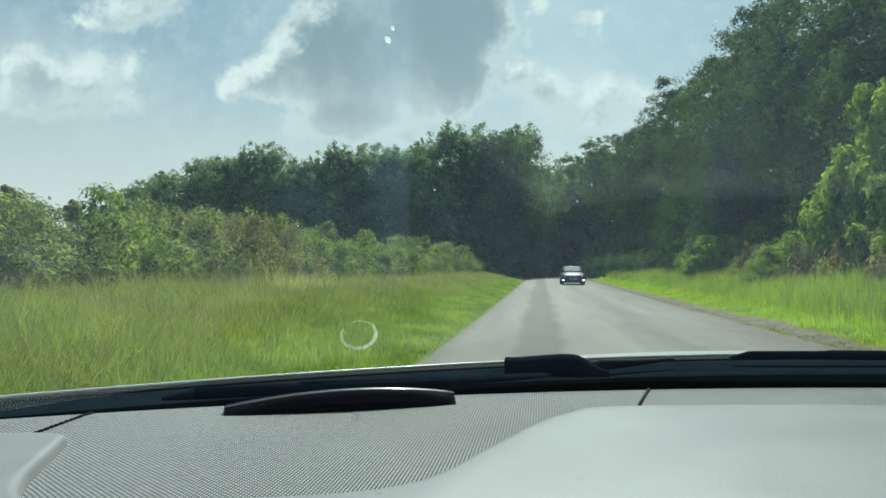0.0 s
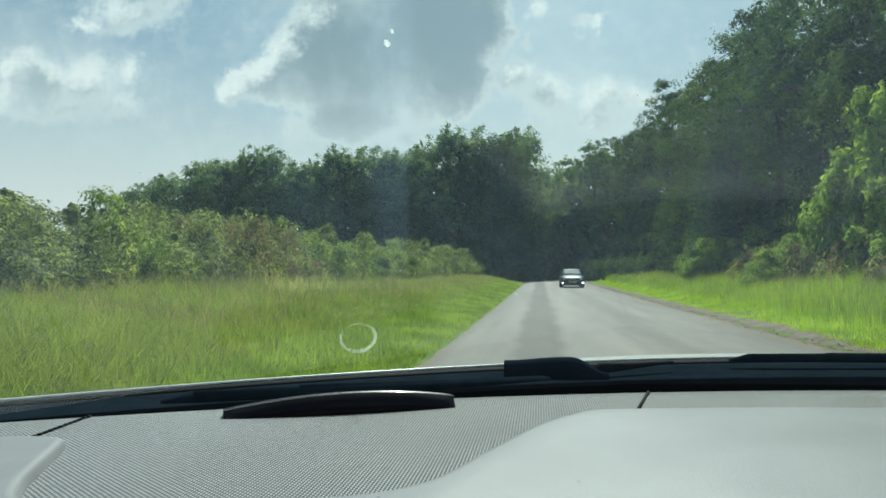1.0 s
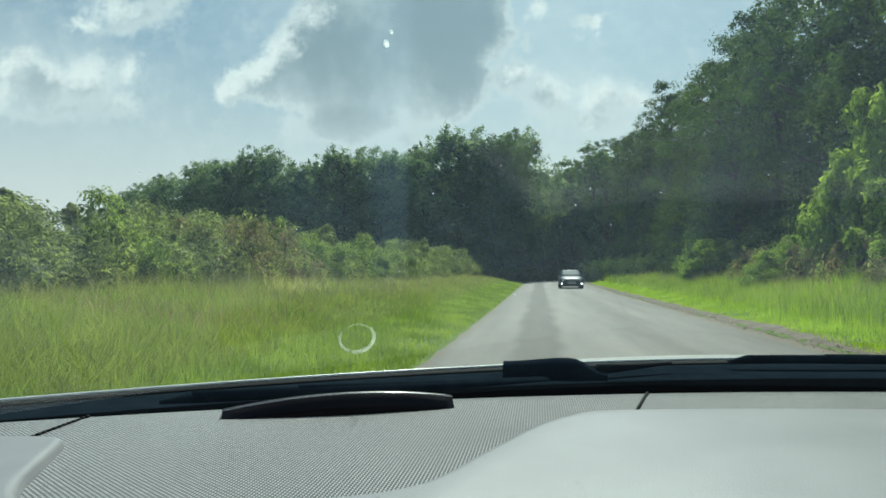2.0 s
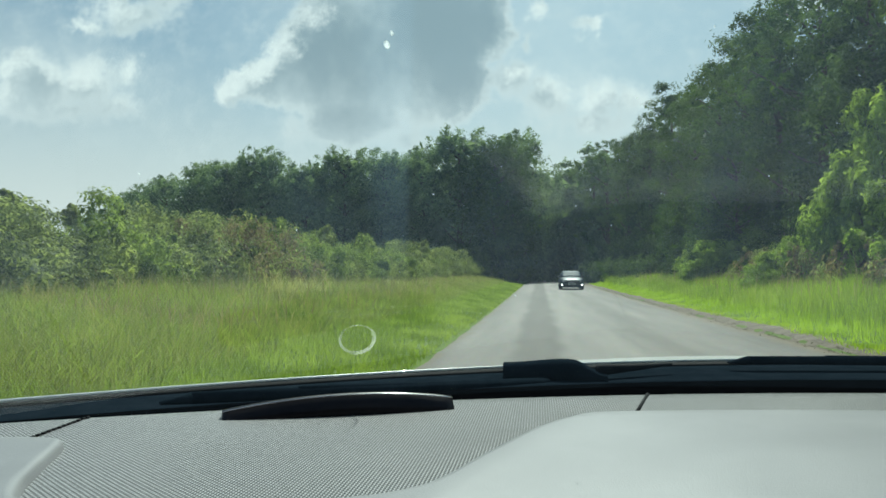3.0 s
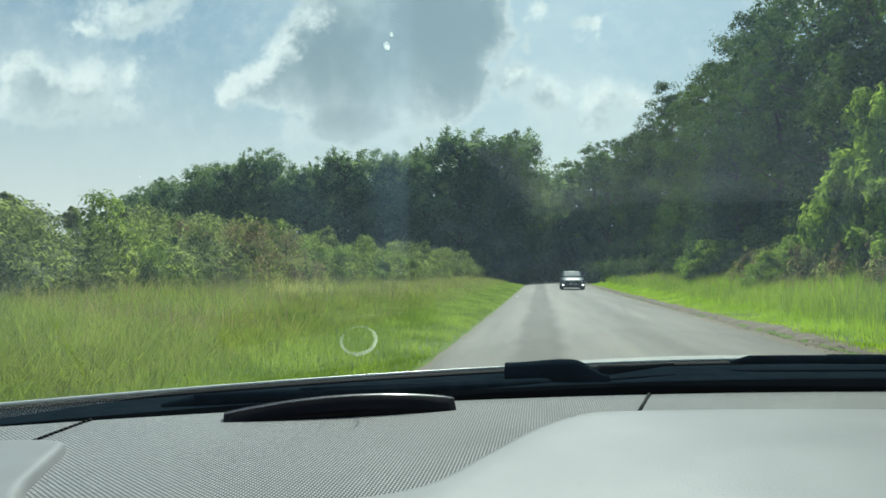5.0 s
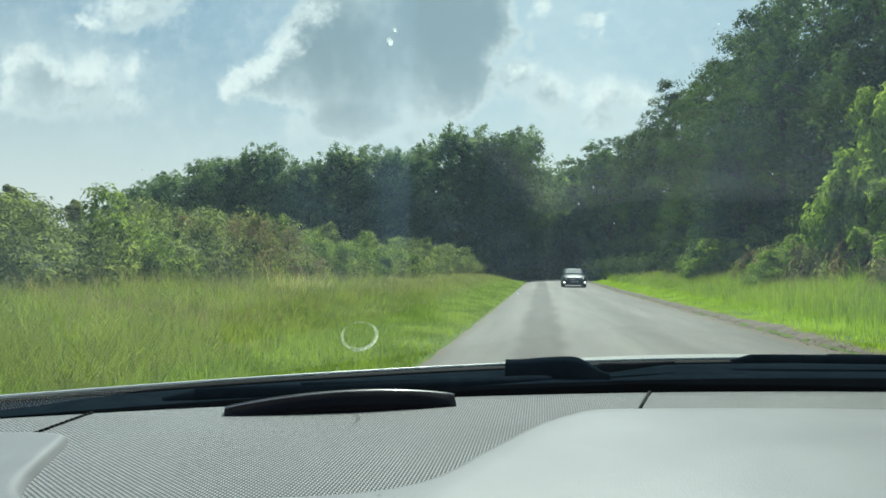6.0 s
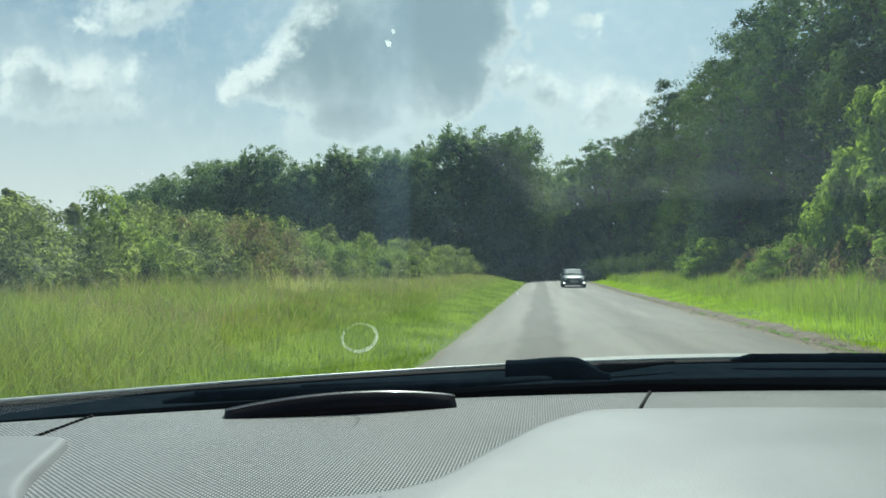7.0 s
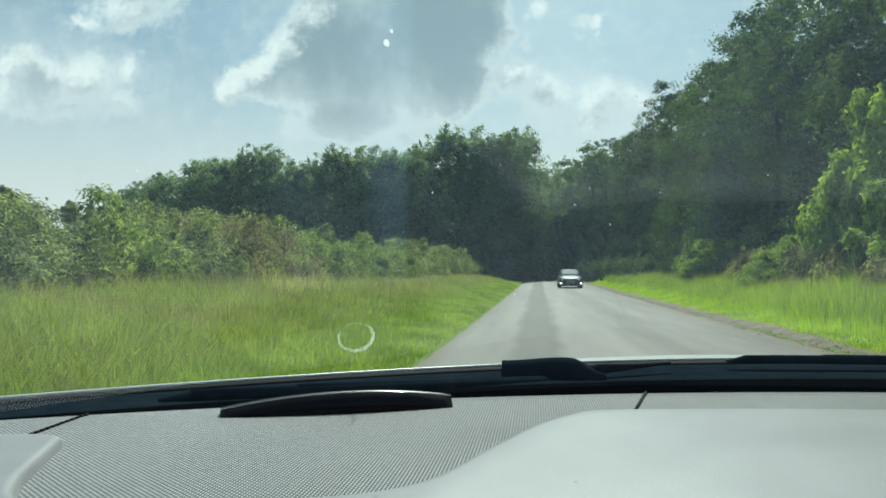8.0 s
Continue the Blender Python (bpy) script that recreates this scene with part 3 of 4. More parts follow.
def make_shrub(name, label, seed, wide, tall, mounds, subs, per, leaf, mat, group, mat2=None, shoots=0, inner=60):
    """A shrub: stems, draped mounds of small leaves, long shoots that arch out of the top."""
    rnd = np.random.default_rng(seed)
    shrub = thing(name, label, "shrub", group=group)
    heads, cs, rs = [], [], []
    for i in range(mounds):
        a, q = i * 2.399 + rnd.normal(0, 0.4), math.sqrt((i + 0.5) / mounds)
        big = wide * rnd.uniform(0.15, 0.24)
        top = tall * (1 - 0.5 * q * q) * rnd.uniform(0.78, 1.05)
        c = np.array((wide / 2 * q * math.cos(a), wide / 2 * q * math.sin(a), max(big * 0.5, top * rnd.uniform(0.45, 1.0) - big * 0.8)))
        heads.append(c)
        d = rnd.normal(size=(subs, 3)) + np.array((0.4 * math.cos(a), 0.4 * math.sin(a), 0.25))
        d /= np.linalg.norm(d, axis=1)[:, None]
        cs.extend(c + d * (big * rnd.uniform(0.7, 1.05, subs))[:, None] * np.array((1, 1, 0.85)))
        rs.extend(big * rnd.uniform(0.30, 0.52, subs))
    bm = bmesh.new()
    for c in heads:
        tube(bm, [(c[0] * 0.35, c[1] * 0.35, -0.1), (c[0] * 0.7, c[1] * 0.7, c[2] * 0.6), (c[0] * 1.04, c[1] * 1.04, c[2] + 0.2)], [0.025, 0.016, 0.004], 4)
    for _ in range(shoots):
        c = heads[rnd.integers(len(heads))]
        a, up, out = rnd.uniform(0, math.tau), rnd.uniform(0.1, 0.4), rnd.uniform(0.15, 0.6)
        line = [c + np.array((math.cos(a) * out * k * k, math.sin(a) * out * k * k, (wide * 0.15 + up) * (k - 0.25 * k ** 3))) for k in (0.0, 0.4, 0.7, 1.0)]
        tube(bm, [tuple(p_) for p_ in line], [0.010, 0.008, 0.006, 0.003], 4)
        cs.extend(line[1:])
        rs.extend((0.17, 0.11, 0.07))
    part("stems", bm, TWIG, shrub)
    brown = np.zeros(len(cs), bool) if mat2 is None else rnd.uniform(0, 1, len(cs)) < 0.5
    cs, rs = np.asarray(cs), np.asarray(rs)
    v, f = leaf_cloud(cs[~brown], rs[~brown], per, leaf, rnd, 1.0, 0.85, 1.5, (0.88, 0.18))
    v2, f2 = leaf_cloud(np.asarray(heads) * np.array((0.9, 0.9, 0.85)), [wide * 0.16] * mounds, inner, leaf * 2.2, rnd, 0.6, 0.9, 0.6, (0.6, 0.25))
    v, f = np.concatenate([v, v2]), np.concatenate([f, f2 + len(v)])
    attach("foliage", mesh_of("foliage", v, f), mat, shrub)
    if mat2 is not None:
        v, f = leaf_cloud(cs[brown], rs[brown], per, leaf, rnd, 1.0, 0.85, 1.5, (0.92, 0.18))
        attach("foliage", mesh_of("foliage", v, f), mat2, shrub, "dry brown leaves")
    return shrub


def planted(x, y, turn=0.0, scale=1.0, tall=1.0, sink=0.1):
    return pose(x, y, ground_z(x, y) - sink, 0, 0, turn) @ Matrix.Diagonal((scale, scale, scale * tall, 1))


def plant_row(kinds, rows):
    """First use of a kind is the thing itself, later ones are copies."""
    used = set()
    for k, x, y, turn, scale, tall in rows:
        ob = kinds[k]
        if k in used:
            ob = copy_thing(ob, planted(x, y, turn, scale, tall))
        else:
            used.add(k)
            todo.append((ob, planted(x, y, turn, scale, tall)))


todo = []
WOOD = "trees of the woodland"
OAK, ASH, EDGE_TREE = "dark green broadleaf woodland tree in full leaf", "loose-crowned woodland tree with airy foliage", "dense dark green tree of the woodland edge"
wood = [make_tree("oak_tree", OAK, 11, 18, 4.6, 0.05, 44, 13, 46, 0.125, LEAF_DARK, WOOD),
        make_tree("oak_tree", OAK, 12, 18, 4.2, 0.06, 42, 13, 46, 0.125, LEAF_DARK, WOOD),
        make_tree("ash_tree", ASH, 13, 19, 4.4, 0.14, 44, 11, 46, 0.115, LEAF_MID, WOOD, 0.26, 10),
        make_tree("ash_tree", "tall narrow woodland tree in full leaf", 14, 19, 3.8, 0.05, 42, 13, 46, 0.125, LEAF_DARK, WOOD),
        make_tree("woodland_tree", EDGE_TREE, 15, 18, 6.2, 0.0, 84, 7, 26, 0.20, LEAF_FAR_HAZED, WOOD),
        make_tree("woodland_tree", EDGE_TREE, 16, 18, 5.6, 0.0, 80, 7, 26, 0.20, LEAF_FAR_HAZED, WOOD),
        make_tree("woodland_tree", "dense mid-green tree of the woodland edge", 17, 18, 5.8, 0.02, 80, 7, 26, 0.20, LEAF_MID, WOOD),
        make_tree("woodland_tree", EDGE_TREE, 18, 18, 6.2, 0.0, 44, 7, 20, 0.34, LEAF_FAR_HAZED, WOOD)]
pick = random.Random(4)
rows = []
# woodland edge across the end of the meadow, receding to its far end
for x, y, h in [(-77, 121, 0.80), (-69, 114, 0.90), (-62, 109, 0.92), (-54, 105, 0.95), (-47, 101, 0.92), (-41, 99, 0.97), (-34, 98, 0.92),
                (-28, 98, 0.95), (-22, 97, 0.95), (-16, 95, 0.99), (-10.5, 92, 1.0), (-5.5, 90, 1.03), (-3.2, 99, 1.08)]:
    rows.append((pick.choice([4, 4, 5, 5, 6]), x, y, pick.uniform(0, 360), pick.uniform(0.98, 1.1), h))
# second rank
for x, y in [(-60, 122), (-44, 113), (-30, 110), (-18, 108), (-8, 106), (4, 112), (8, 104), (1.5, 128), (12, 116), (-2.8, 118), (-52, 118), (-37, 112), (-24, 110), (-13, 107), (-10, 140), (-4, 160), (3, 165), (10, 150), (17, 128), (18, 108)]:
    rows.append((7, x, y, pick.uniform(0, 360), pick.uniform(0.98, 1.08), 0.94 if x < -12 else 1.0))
# along the other side of the lane: a front rank that closes in on the road, and one behind it
for i, k in enumerate((0, 3, 0, 2, 0, 1, 2, 2, 3, 0, 1, 2)):
    y = 20 + 6.85 * i
    x = 15.3 - 0.035 * max(0, y - 55) - 0.0042 * max(0, y - 62) ** 2
    rows.append((k, x, y, pick.uniform(0, 360), 1.0 + 0.03 * math.sin(i * 1.7), (1.02, 0.97)[k == 2]))
for i, k in enumerate((0, 1, 0, 3, 0)):
    rows.append((k, 21.5 - 0.4 * i, 30 + 14 * i, pick.uniform(0, 360), 1.1, 1.05))
# young growth in front
rows += [(6, 11.9, 44, 70, 0.52, 0.95), (6, 11.6, 53, 200, 0.5, 0.9)]
plant_row(wood, rows)

HEDGE = "shrubs of the overgrown hedge"
hedge = [make_shrub("hedge_shrub", "overgrown green hedge shrub with bramble shoots", 31, 3.6, 2.4, 17, 11, 80, 0.054, LEAF_HEDGE, HEDGE, None, 6),
         make_shrub("hedge_shrub", "overgrown green hedge shrub with bramble shoots", 32, 3.4, 2.5, 16, 11, 80, 0.054, LEAF_BRAMBLE, HEDGE, None, 6),
         make_shrub("bramble_bush", "green bramble bush with patches of dry brown leaves", 33, 3.6, 2.3, 16, 11, 80, 0.054, LEAF_BRAMBLE, HEDGE, LEAF_DRY, 5),
         make_shrub("elder_bush", "light green leafy bush in the hedge", 34, 3.0, 2.3, 14, 11, 80, 0.056, LEAF_ELDER, HEDGE, None, 5)]
rows = []
y = 6.6
for i, k in enumerate((1, 0, 0, 1, 3, 0, 2, 2, 2, 3, 1, 3, 3, 1, 3, 0, 3, 1, 3, 1, 0, 1, 0)):
    far = max(0.0, y - 20) / 60
    rows.append((k, -10.4 + 0.9 * min(1, y / 40) + 1.2 * max(0, far - 0.75) + 0.15 * math.sin(i * 2.3), y, pick.uniform(0, 360), 1.06 + 0.45 * far, (1.06, 1.1, 1.1, 1.24)[k] - 0.2 * far * (k == 3) + 0.16 * math.exp(-((y - 22) / 7) ** 2) - 0.14 * ease((17 - y) / 6)))
    y += 2.2 + 2.8 * far
# a second, thicker rank behind
for i, y in enumerate((10.2, 16.5, 22, 28, 34)):
    rows.append((i % 2, -11.8 + 0.04 * i, y, pick.uniform(0, 360), 1.15, 1.0 if y < 18 else 1.08))
plant_row(hedge, rows)

EDGE = "shrubs under the woodland edge"
edge = [make_shrub("climber_covered_shrub", "bright lime-green climber-covered shrub at the wood's edge", 41, 3.2, 3.2, 20, 9, 70, 0.075, LEAF_LIME, EDGE, None, 6),
        make_shrub("understorey_shrub", "dark green understorey shrub at the wood's edge", 42, 4.0, 3.4, 12, 9, 40, 0.11, LEAF_DARK, EDGE),
        make_shrub("dry_bramble", "low brownish dry bramble behind the long grass", 43, 3.0, 1.1, 10, 8, 40, 0.05, LEAF_DRY, EDGE, LEAF_HEDGE, 4)]
rows = [(0, 12.0, 25.5, 40, 1.45, 1.75), (0, 9.9, 29.0, 190, 0.85, 0.85), (0, 11.2, 22.6, 300, 1.1, 1.1), (0, 9.7, 40, 110, 1.05, 0.85), (0, 10.8, 47, 250, 1.0, 1.0), (1, 13.0, 19, 20, 1.1, 1.0)]
for i in range(10):      # dark understorey along the lane
    y = 31 + 6.2 * i
    rows.append((1, 12.4 - 0.0013 * (y - 31) ** 2, y, pick.uniform(0, 360), 1.0 + 0.045 * i, 1.0 + 0.02 * i))
for i in range(5):       # low dry brambles behind the long grass
    rows.append((2, 10.6, 20 + 3.4 * i, pick.uniform(0, 360), 1.05, 1.7))
for i in range(6):       # foot of the wood across the meadow
    rows.append((1, -6.5 - 6.3 * i, 86 + 9.5 * (1 - math.exp(-0.45 * i)) + 0.4 * i, pick.uniform(0, 360), 1.45, 1.25))
for x, y, s_ in ((-3.8, 96, 1.4), (6.4, 100, 1.5), (0.5, 150, 2.2), (5, 146, 2.2), (-4, 146, 2.2)):
    rows.append((1, x, y, pick.uniform(0, 360), s_, 1.4))
plant_row(edge, rows)
for ob, m_ in todo:
    ob.matrix_basis = m_


# ---- the car's inside ----
DASH_Z = EYE[2] - 0.125
X0, X1 = -0.64, 0.96


def glass_foot(x):
    return 0.762 + 0.320 * x - 0.256 * x * x


def bonnet_edge(x):
    return 1.222 + 0.499 * x - 0.328 * x * x


dash = thing("dashboard", "grey woven dashboard top framed by pale soft trim", "dashboard", (0.15, 0.5, DASH_Z))
inv = Matrix.Translation(-Vector((0.15, 0.5, DASH_Z)))


def dash_part(name, bm, mat, label="", parent=None, smooth=True):
    bmesh.ops.transform(bm, matrix=inv, verts=bm.verts)
    return part(name, bm, mat, parent or dash, label, smooth)


def cloth(x, s):
    y = 0.16 + (glass_foot(x) + 0.018 - 0.16) * s
    return (x, y, DASH_Z - 0.004 * (1 - s) ** 2 - 0.004 * ease((s - 0.93) / 0.07))


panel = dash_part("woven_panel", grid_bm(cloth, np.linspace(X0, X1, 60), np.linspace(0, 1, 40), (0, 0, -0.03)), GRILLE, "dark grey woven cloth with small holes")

# pale trim: a rounded rim that runs round the woven panel
RIM = [(0.980, 0.620), (0.620, 0.648), (0.291, 0.642), (0.096, 0.613), (0.030, 0.588), (-0.003, 0.550), (-0.040, 0.457), (-0.058, 0.405), (-0.074, 0.377), (-0.105, 0.356), (-0.164, 0.338),
       (-0.228, 0.327), (-0.275, 0.344), (-0.300, 0.374), (-0.319, 0.412), (-0.343, 0.466), (-0.352, 0.480), (-0.370, 0.484), (-0.402, 0.479), (-0.525, 0.441), (-0.693, 0.378)]
line = smooth_line([(x, y, 0) for x, y in RIM], 6)
prof = [(0.0, -0.004), (0.0006, 0.005), (0.0025, 0.0105), (0.006, 0.0134), (0.010, 0.0140)]
secs = []
for i, p_ in enumerate(line):
    tang = (line[min(i + 1, len(line) - 1)] - line[max(i - 1, 0)]).normalized()
    nrm = Vector((-tang.y, tang.x, 0))
    low = 1.0 - 0.48 * ease((-p_.x - 0.17) / 0.06)
    skirt = 0.034 * ease((p_.x - 0.0) / 0.06)
    sec = [Vector((p_.x, p_.y, DASH_Z)) + nrm * (d * (0.5 + 0.5 * low) - skirt * (1 - d / 0.010)) + Vector((0, 0, h * low)) for d, h in prof]
    foot = Vector((p_.x * 0.9 + 0.02, 0.10, DASH_Z + 0.002))
    last = sec[-1]
    swell = 0.010 * ease((p_.x + 0.02) / 0.25)
    for k in (0.12, 0.3, 0.5, 0.75, 1.0):
        q = last.lerp(foot, k)
        q.z = DASH_Z + 0.0140 * low - 0.0012 * min(1.0, k * 8) + swell * math.sin(math.pi * k * 0.8) - 0.02 * k * k
        sec.append(q)
    secs.append(sec)
bm = bmesh.new()
rings = [[bm.verts.new(q) for q in s_] for s_ in secs]
for r1, r2 in zip(rings, rings[1:]):
    for k in range(len(r1) - 1):
        bm.faces.new((r1[k], r1[k + 1], r2[k + 1], r2[k]))
pad = dash_part("soft_trim", bm, TRIM, "pale grey grained soft trim")
for f_ in pad.data.polygons:
    f_.use_smooth = True

# seams where the woven panel is joined: one plain joint, one row of stitches
dash_part("panel_seam", bar_bm((0.117, 0.794, DASH_Z - 0.0005), (0.088, 0.672, DASH_Z - 0.0005), 0.0036, 0.004), BLACK_PLASTIC, "dark joint")
SA, SB = Vector((-0.405, 0.586, DASH_Z + 0.0004)), Vector((-0.396, 0.500, DASH_Z + 0.0004))
for k in range(12):
    dash_part("stitch", bar_bm(SA.lerp(SB, k / 12), SA.lerp(SB, (k + 0.62) / 12), 0.0030, 0.0024), RUBBER)

# low arched display hood
hood = []
HA, HB = Vector((-0.279, 0.588, 0)), Vector((-0.081, 0.672, 0))
back = Vector((-(HB - HA).y, (HB - HA).x, 0)).normalized()
for s_ in np.linspace(0, 1, 25):
    h = 0.0070 + 0.0430 * s_ - 0.0390 * s_ * s_
    o = HA.lerp(HB, s_) + Vector((0, 0, DASH_Z - 0.004)) - back * 0.006 * math.sin(math.pi * s_)
    hood.append([o, o + back * 0.004 + Vector((0, 0, h * 0.6)), o + back * 0.010 + Vector((0, 0, h + 0.002)), o + back * 0.013 + Vector((0, 0, h + 0.004)), o + back * 0.018 + Vector((0, 0, h + 0.0035)), o + back * 0.045])
display = dash_part("display_hood", loft_bm(hood), BLACK_GLOSS, "low arched glossy black hood")
bm = bmesh.new()
tube(bm, [tuple(s_[2] + Vector((0, 0, 0.0012)) - back * 0.0006) for s_ in hood], [0.0007] * len(hood), 6)
dash_part("trim_strip", bm, STRIP, "thin bright metal strip", display)

# windscreen, its clear face towards the cabin
def glass_pt(x, s):
    return (x, glass_foot(x) + 0.108 + 0.13 * min(0.0, x - 0.1) * (1 - 0.5 * s) - 0.08 * max(0.0, x - 0.1) - 0.71 * s - 0.05 * s * s, DASH_Z - 0.008 + 0.42 * s)


us, vs = np.linspace(X0, X1, 40), np.linspace(0, 1, 16)
gv = [glass_pt(x, q) for x in us for q in vs]
gf = [(i * 16 + j, (i + 1) * 16 + j, (i + 1) * 16 + j + 1, i * 16 + j + 1) for i in range(39) for j in range(15)]
glass = attach("window_1", mesh_of("window_1", gv, gf, True), GLASS)
tagged(glass, "clear raked car windscreen with faint reflections", "windscreen", kind="structure")


# cabin round the camera
def top_y(x):
    return glass_pt(x, 1.0)[1]


cabin = part("ceiling", grid_bm(lambda x, s: (x, top_y(x) * (1 - s) - 1.4 * s, 1.51 + 0.03 * math.sin(math.pi * s)), np.linspace(X0, X1, 14), np.linspace(0, 1, 8), (0, 0, 0.04)), SHELL)
tagged(cabin, "grey cloth car roof lining", "roof lining", kind="structure")
for nm, bx in (("wall_west", (X0 - 0.05, X0, -1.4, 0.30, 0.02, 1.50)), ("wall_east", (X1, X1 + 0.05, -1.4, 0.55, 0.02, 1.50)), ("wall_south", (X0, X1, -1.45, -1.4, 0.02, 1.50)), ("floor", (X0, X1, -1.4, 0.55, 0.16, 0.21))):
    tagged(part(nm, box_bm(*bx, 0.01), SHELL), "plain grey car cabin side", "cabin wall", kind="structure")
tagged(part("wall_north", box_bm(X0, X1, 0.50, 0.55, 0.35, DASH_Z - 0.05, 0.01), BLACK_PLASTIC), "dark bulkhead below the dashboard", "cabin wall", kind="structure")

# dried specks on the glass: across, up the pane, size
for x_, s_, r_ in ((-0.082, 0.62, 0.0028), (-0.078, 0.63, 0.0016), (-0.142, 0.49, 0.0010), (0.028, 0.45, 0.0010), (0.058, 0.42, 0.0008), (-0.022, 0.28, 0.0008), (-0.075, 0.46, 0.0009), (-0.175, 0.40, 0.0008),
                   (-0.245, 0.47, 0.0009), (0.062, 0.59, 0.0009), (-0.115, 0.33, 0.0007), (0.10, 0.66, 0.0008), (-0.2, 0.7, 0.0007), (0.17, 0.5, 0.0008)):
    bm = bmesh.new()
    bmesh.ops.create_icosphere(bm, subdivisions=1, radius=1.0, matrix=Matrix.Translation(Vector(glass_pt(x_, s_)) + Vector((0, 0.0006, 0.0010))) @ pose(0, 0, 0, -31, 0, 0) @ Matrix.Diagonal((r_ * 0.7, r_ * 1.2, 0.0003, 1)))
    part("speck", bm, SPECK, glass)

# faint ring reflection modelled on the pane: a double arc and a dab inside it
RING_X, RING_S = -0.172, 0.180
for wide_, tall_, a0, a1 in ((0.0150, 0.036, -4.0, 2.2), (0.0138, 0.032, -3.6, 0.6), (0.0160, 0.039, -1.9, 0.9)):
    bm = bmesh.new()
    arc = [Vector(glass_pt(RING_X + wide_ * math.cos(q) + 0.19 * tall_ * math.sin(q), RING_S + tall_ * math.sin(q))) + Vector((0, 0.0004, 0.0006)) for q in np.linspace(a0, a1, 40)]
    tube(bm, [tuple(q) for q in arc], [0.0001 + 0.00028 * math.sin(math.pi * k / 39) ** 0.5 for k in range(40)], 5)
    part("ring_reflection", bm, RING_REFLECTION, glass, "faint pale ring of reflected light on the glass")

# cowl below the glass
cowl = thing("cowl_panel", "black plastic cowl panel under the windscreen", "cowl panel", (0.15, 0.9, DASH_Z - 0.05))
cowl_inv = Matrix.Translation((-0.15, -0.9, 0.05 - DASH_Z))


def cowl_pt(x, s):
    return (x, glass_foot(x) + 0.021 + (bonnet_edge(x) - 0.027 - glass_foot(x)) * s, DASH_Z - 0.006 - 0.020 * s - 0.012 * math.sin(math.pi * s))


wide = np.linspace(X0 - 0.05, X1 + 0.05, 50)
for nm, s0, s1, up, mat, lab in (("lower_lip", 0.0, 0.56, 0.0015, FRIT, "deep black lower edge"), ("panel", 0.565, 0.93, 0.0, MATT_BLACK, ""), ("rubber_seal", 0.935, 1.0, 0.004, RUBBER, "black rubber seal")):
    bm = grid_bm(lambda x, q: Vector(cowl_pt(x, s0 + (s1 - s0) * q)) + Vector((0, 0, up * math.sin(math.pi * (0.15 + 0.7 * q)))), wide, np.linspace(0, 1, 7), (0, 0, -0.018))
    bmesh.ops.transform(bm, matrix=cowl_inv, verts=bm.verts)
    part(nm, bm, mat, cowl, lab)

# bonnet
NOSE_Y = 2.25


def bonnet_pt(x, s):
    edge_y = bonnet_edge(x)
    y = edge_y + (NOSE_Y - edge_y) * s
    fall = 1 - (0.010 + 0.012 * math.exp(-(x / 0.14) ** 2)) / math.log(NOSE_Y / edge_y)
    return (x, y, EYE[2] - 0.1455 * (y / edge_y) ** fall)


bonnet = part("car_bonnet", grid_bm(bonnet_pt, np.linspace(X0 - 0.06, X1 + 0.06, 40), np.linspace(0, 1, 20), (0, 0, -0.02)), SILVER)
tagged(bonnet, "silver painted car bonnet seen edge-on", "car bonnet")
bm = bmesh.new()
tube(bm, [tuple(Vector(bonnet_pt(x, 0)) + Vector((0, -0.001, -0.0012))) for x in np.linspace(X0 - 0.06, X1 + 0.06, 60)], [0.0022] * 60, 10)
part("rolled_edge", bm, SILVER, bonnet)
for nm, bx in (("wall_northwest", (X0 - 0.06, X0 - 0.02, 0.30, NOSE_Y, 0.02, 0.76)), ("wall_northeast", (X1 + 0.02, X1 + 0.06, 0.30, NOSE_Y, 0.02, 0.90)), ("wall_nose", (X0 - 0.06, X1 + 0.06, NOSE_Y, NOSE_Y + 0.04, 0.02, 0.74))):
    tagged(part(nm, box_bm(*bx, 0.012), SILVER), "plain silver car body side", "car body", kind="structure")

# wipers at rest
def wiper(label, a, b, tall_a, tall_b):
    mid = (Vector(a) + Vector(b)) / 2
    ob = thing("windscreen_wiper", label, "wiper", mid, group="windscreen wipers")
    loc = lambda q: Vector(q) - mid
    part("blade", bar_bm(loc(a), loc(b), 0.018, tall_a, 0.3, 0.022, tall_b), MATT_BLACK, ob)
    run = (Vector(b) - Vector(a)).normalized()
    part("blade_tip", bar_bm(loc(a) - run * 0.035 - Vector((0, 0, tall_a * 0.35)), loc(a), 0.012, 0.002, 0.3, 0.018, tall_a), MATT_BLACK, ob)
    lift = Vector((0, 0, 0.005))
    part("arm", bar_bm(loc(a).lerp(loc(b), 0.25) + lift, loc(b) + lift * 0.6, 0.012, 0.007, 0.3), MATT_BLACK, ob)
    return ob


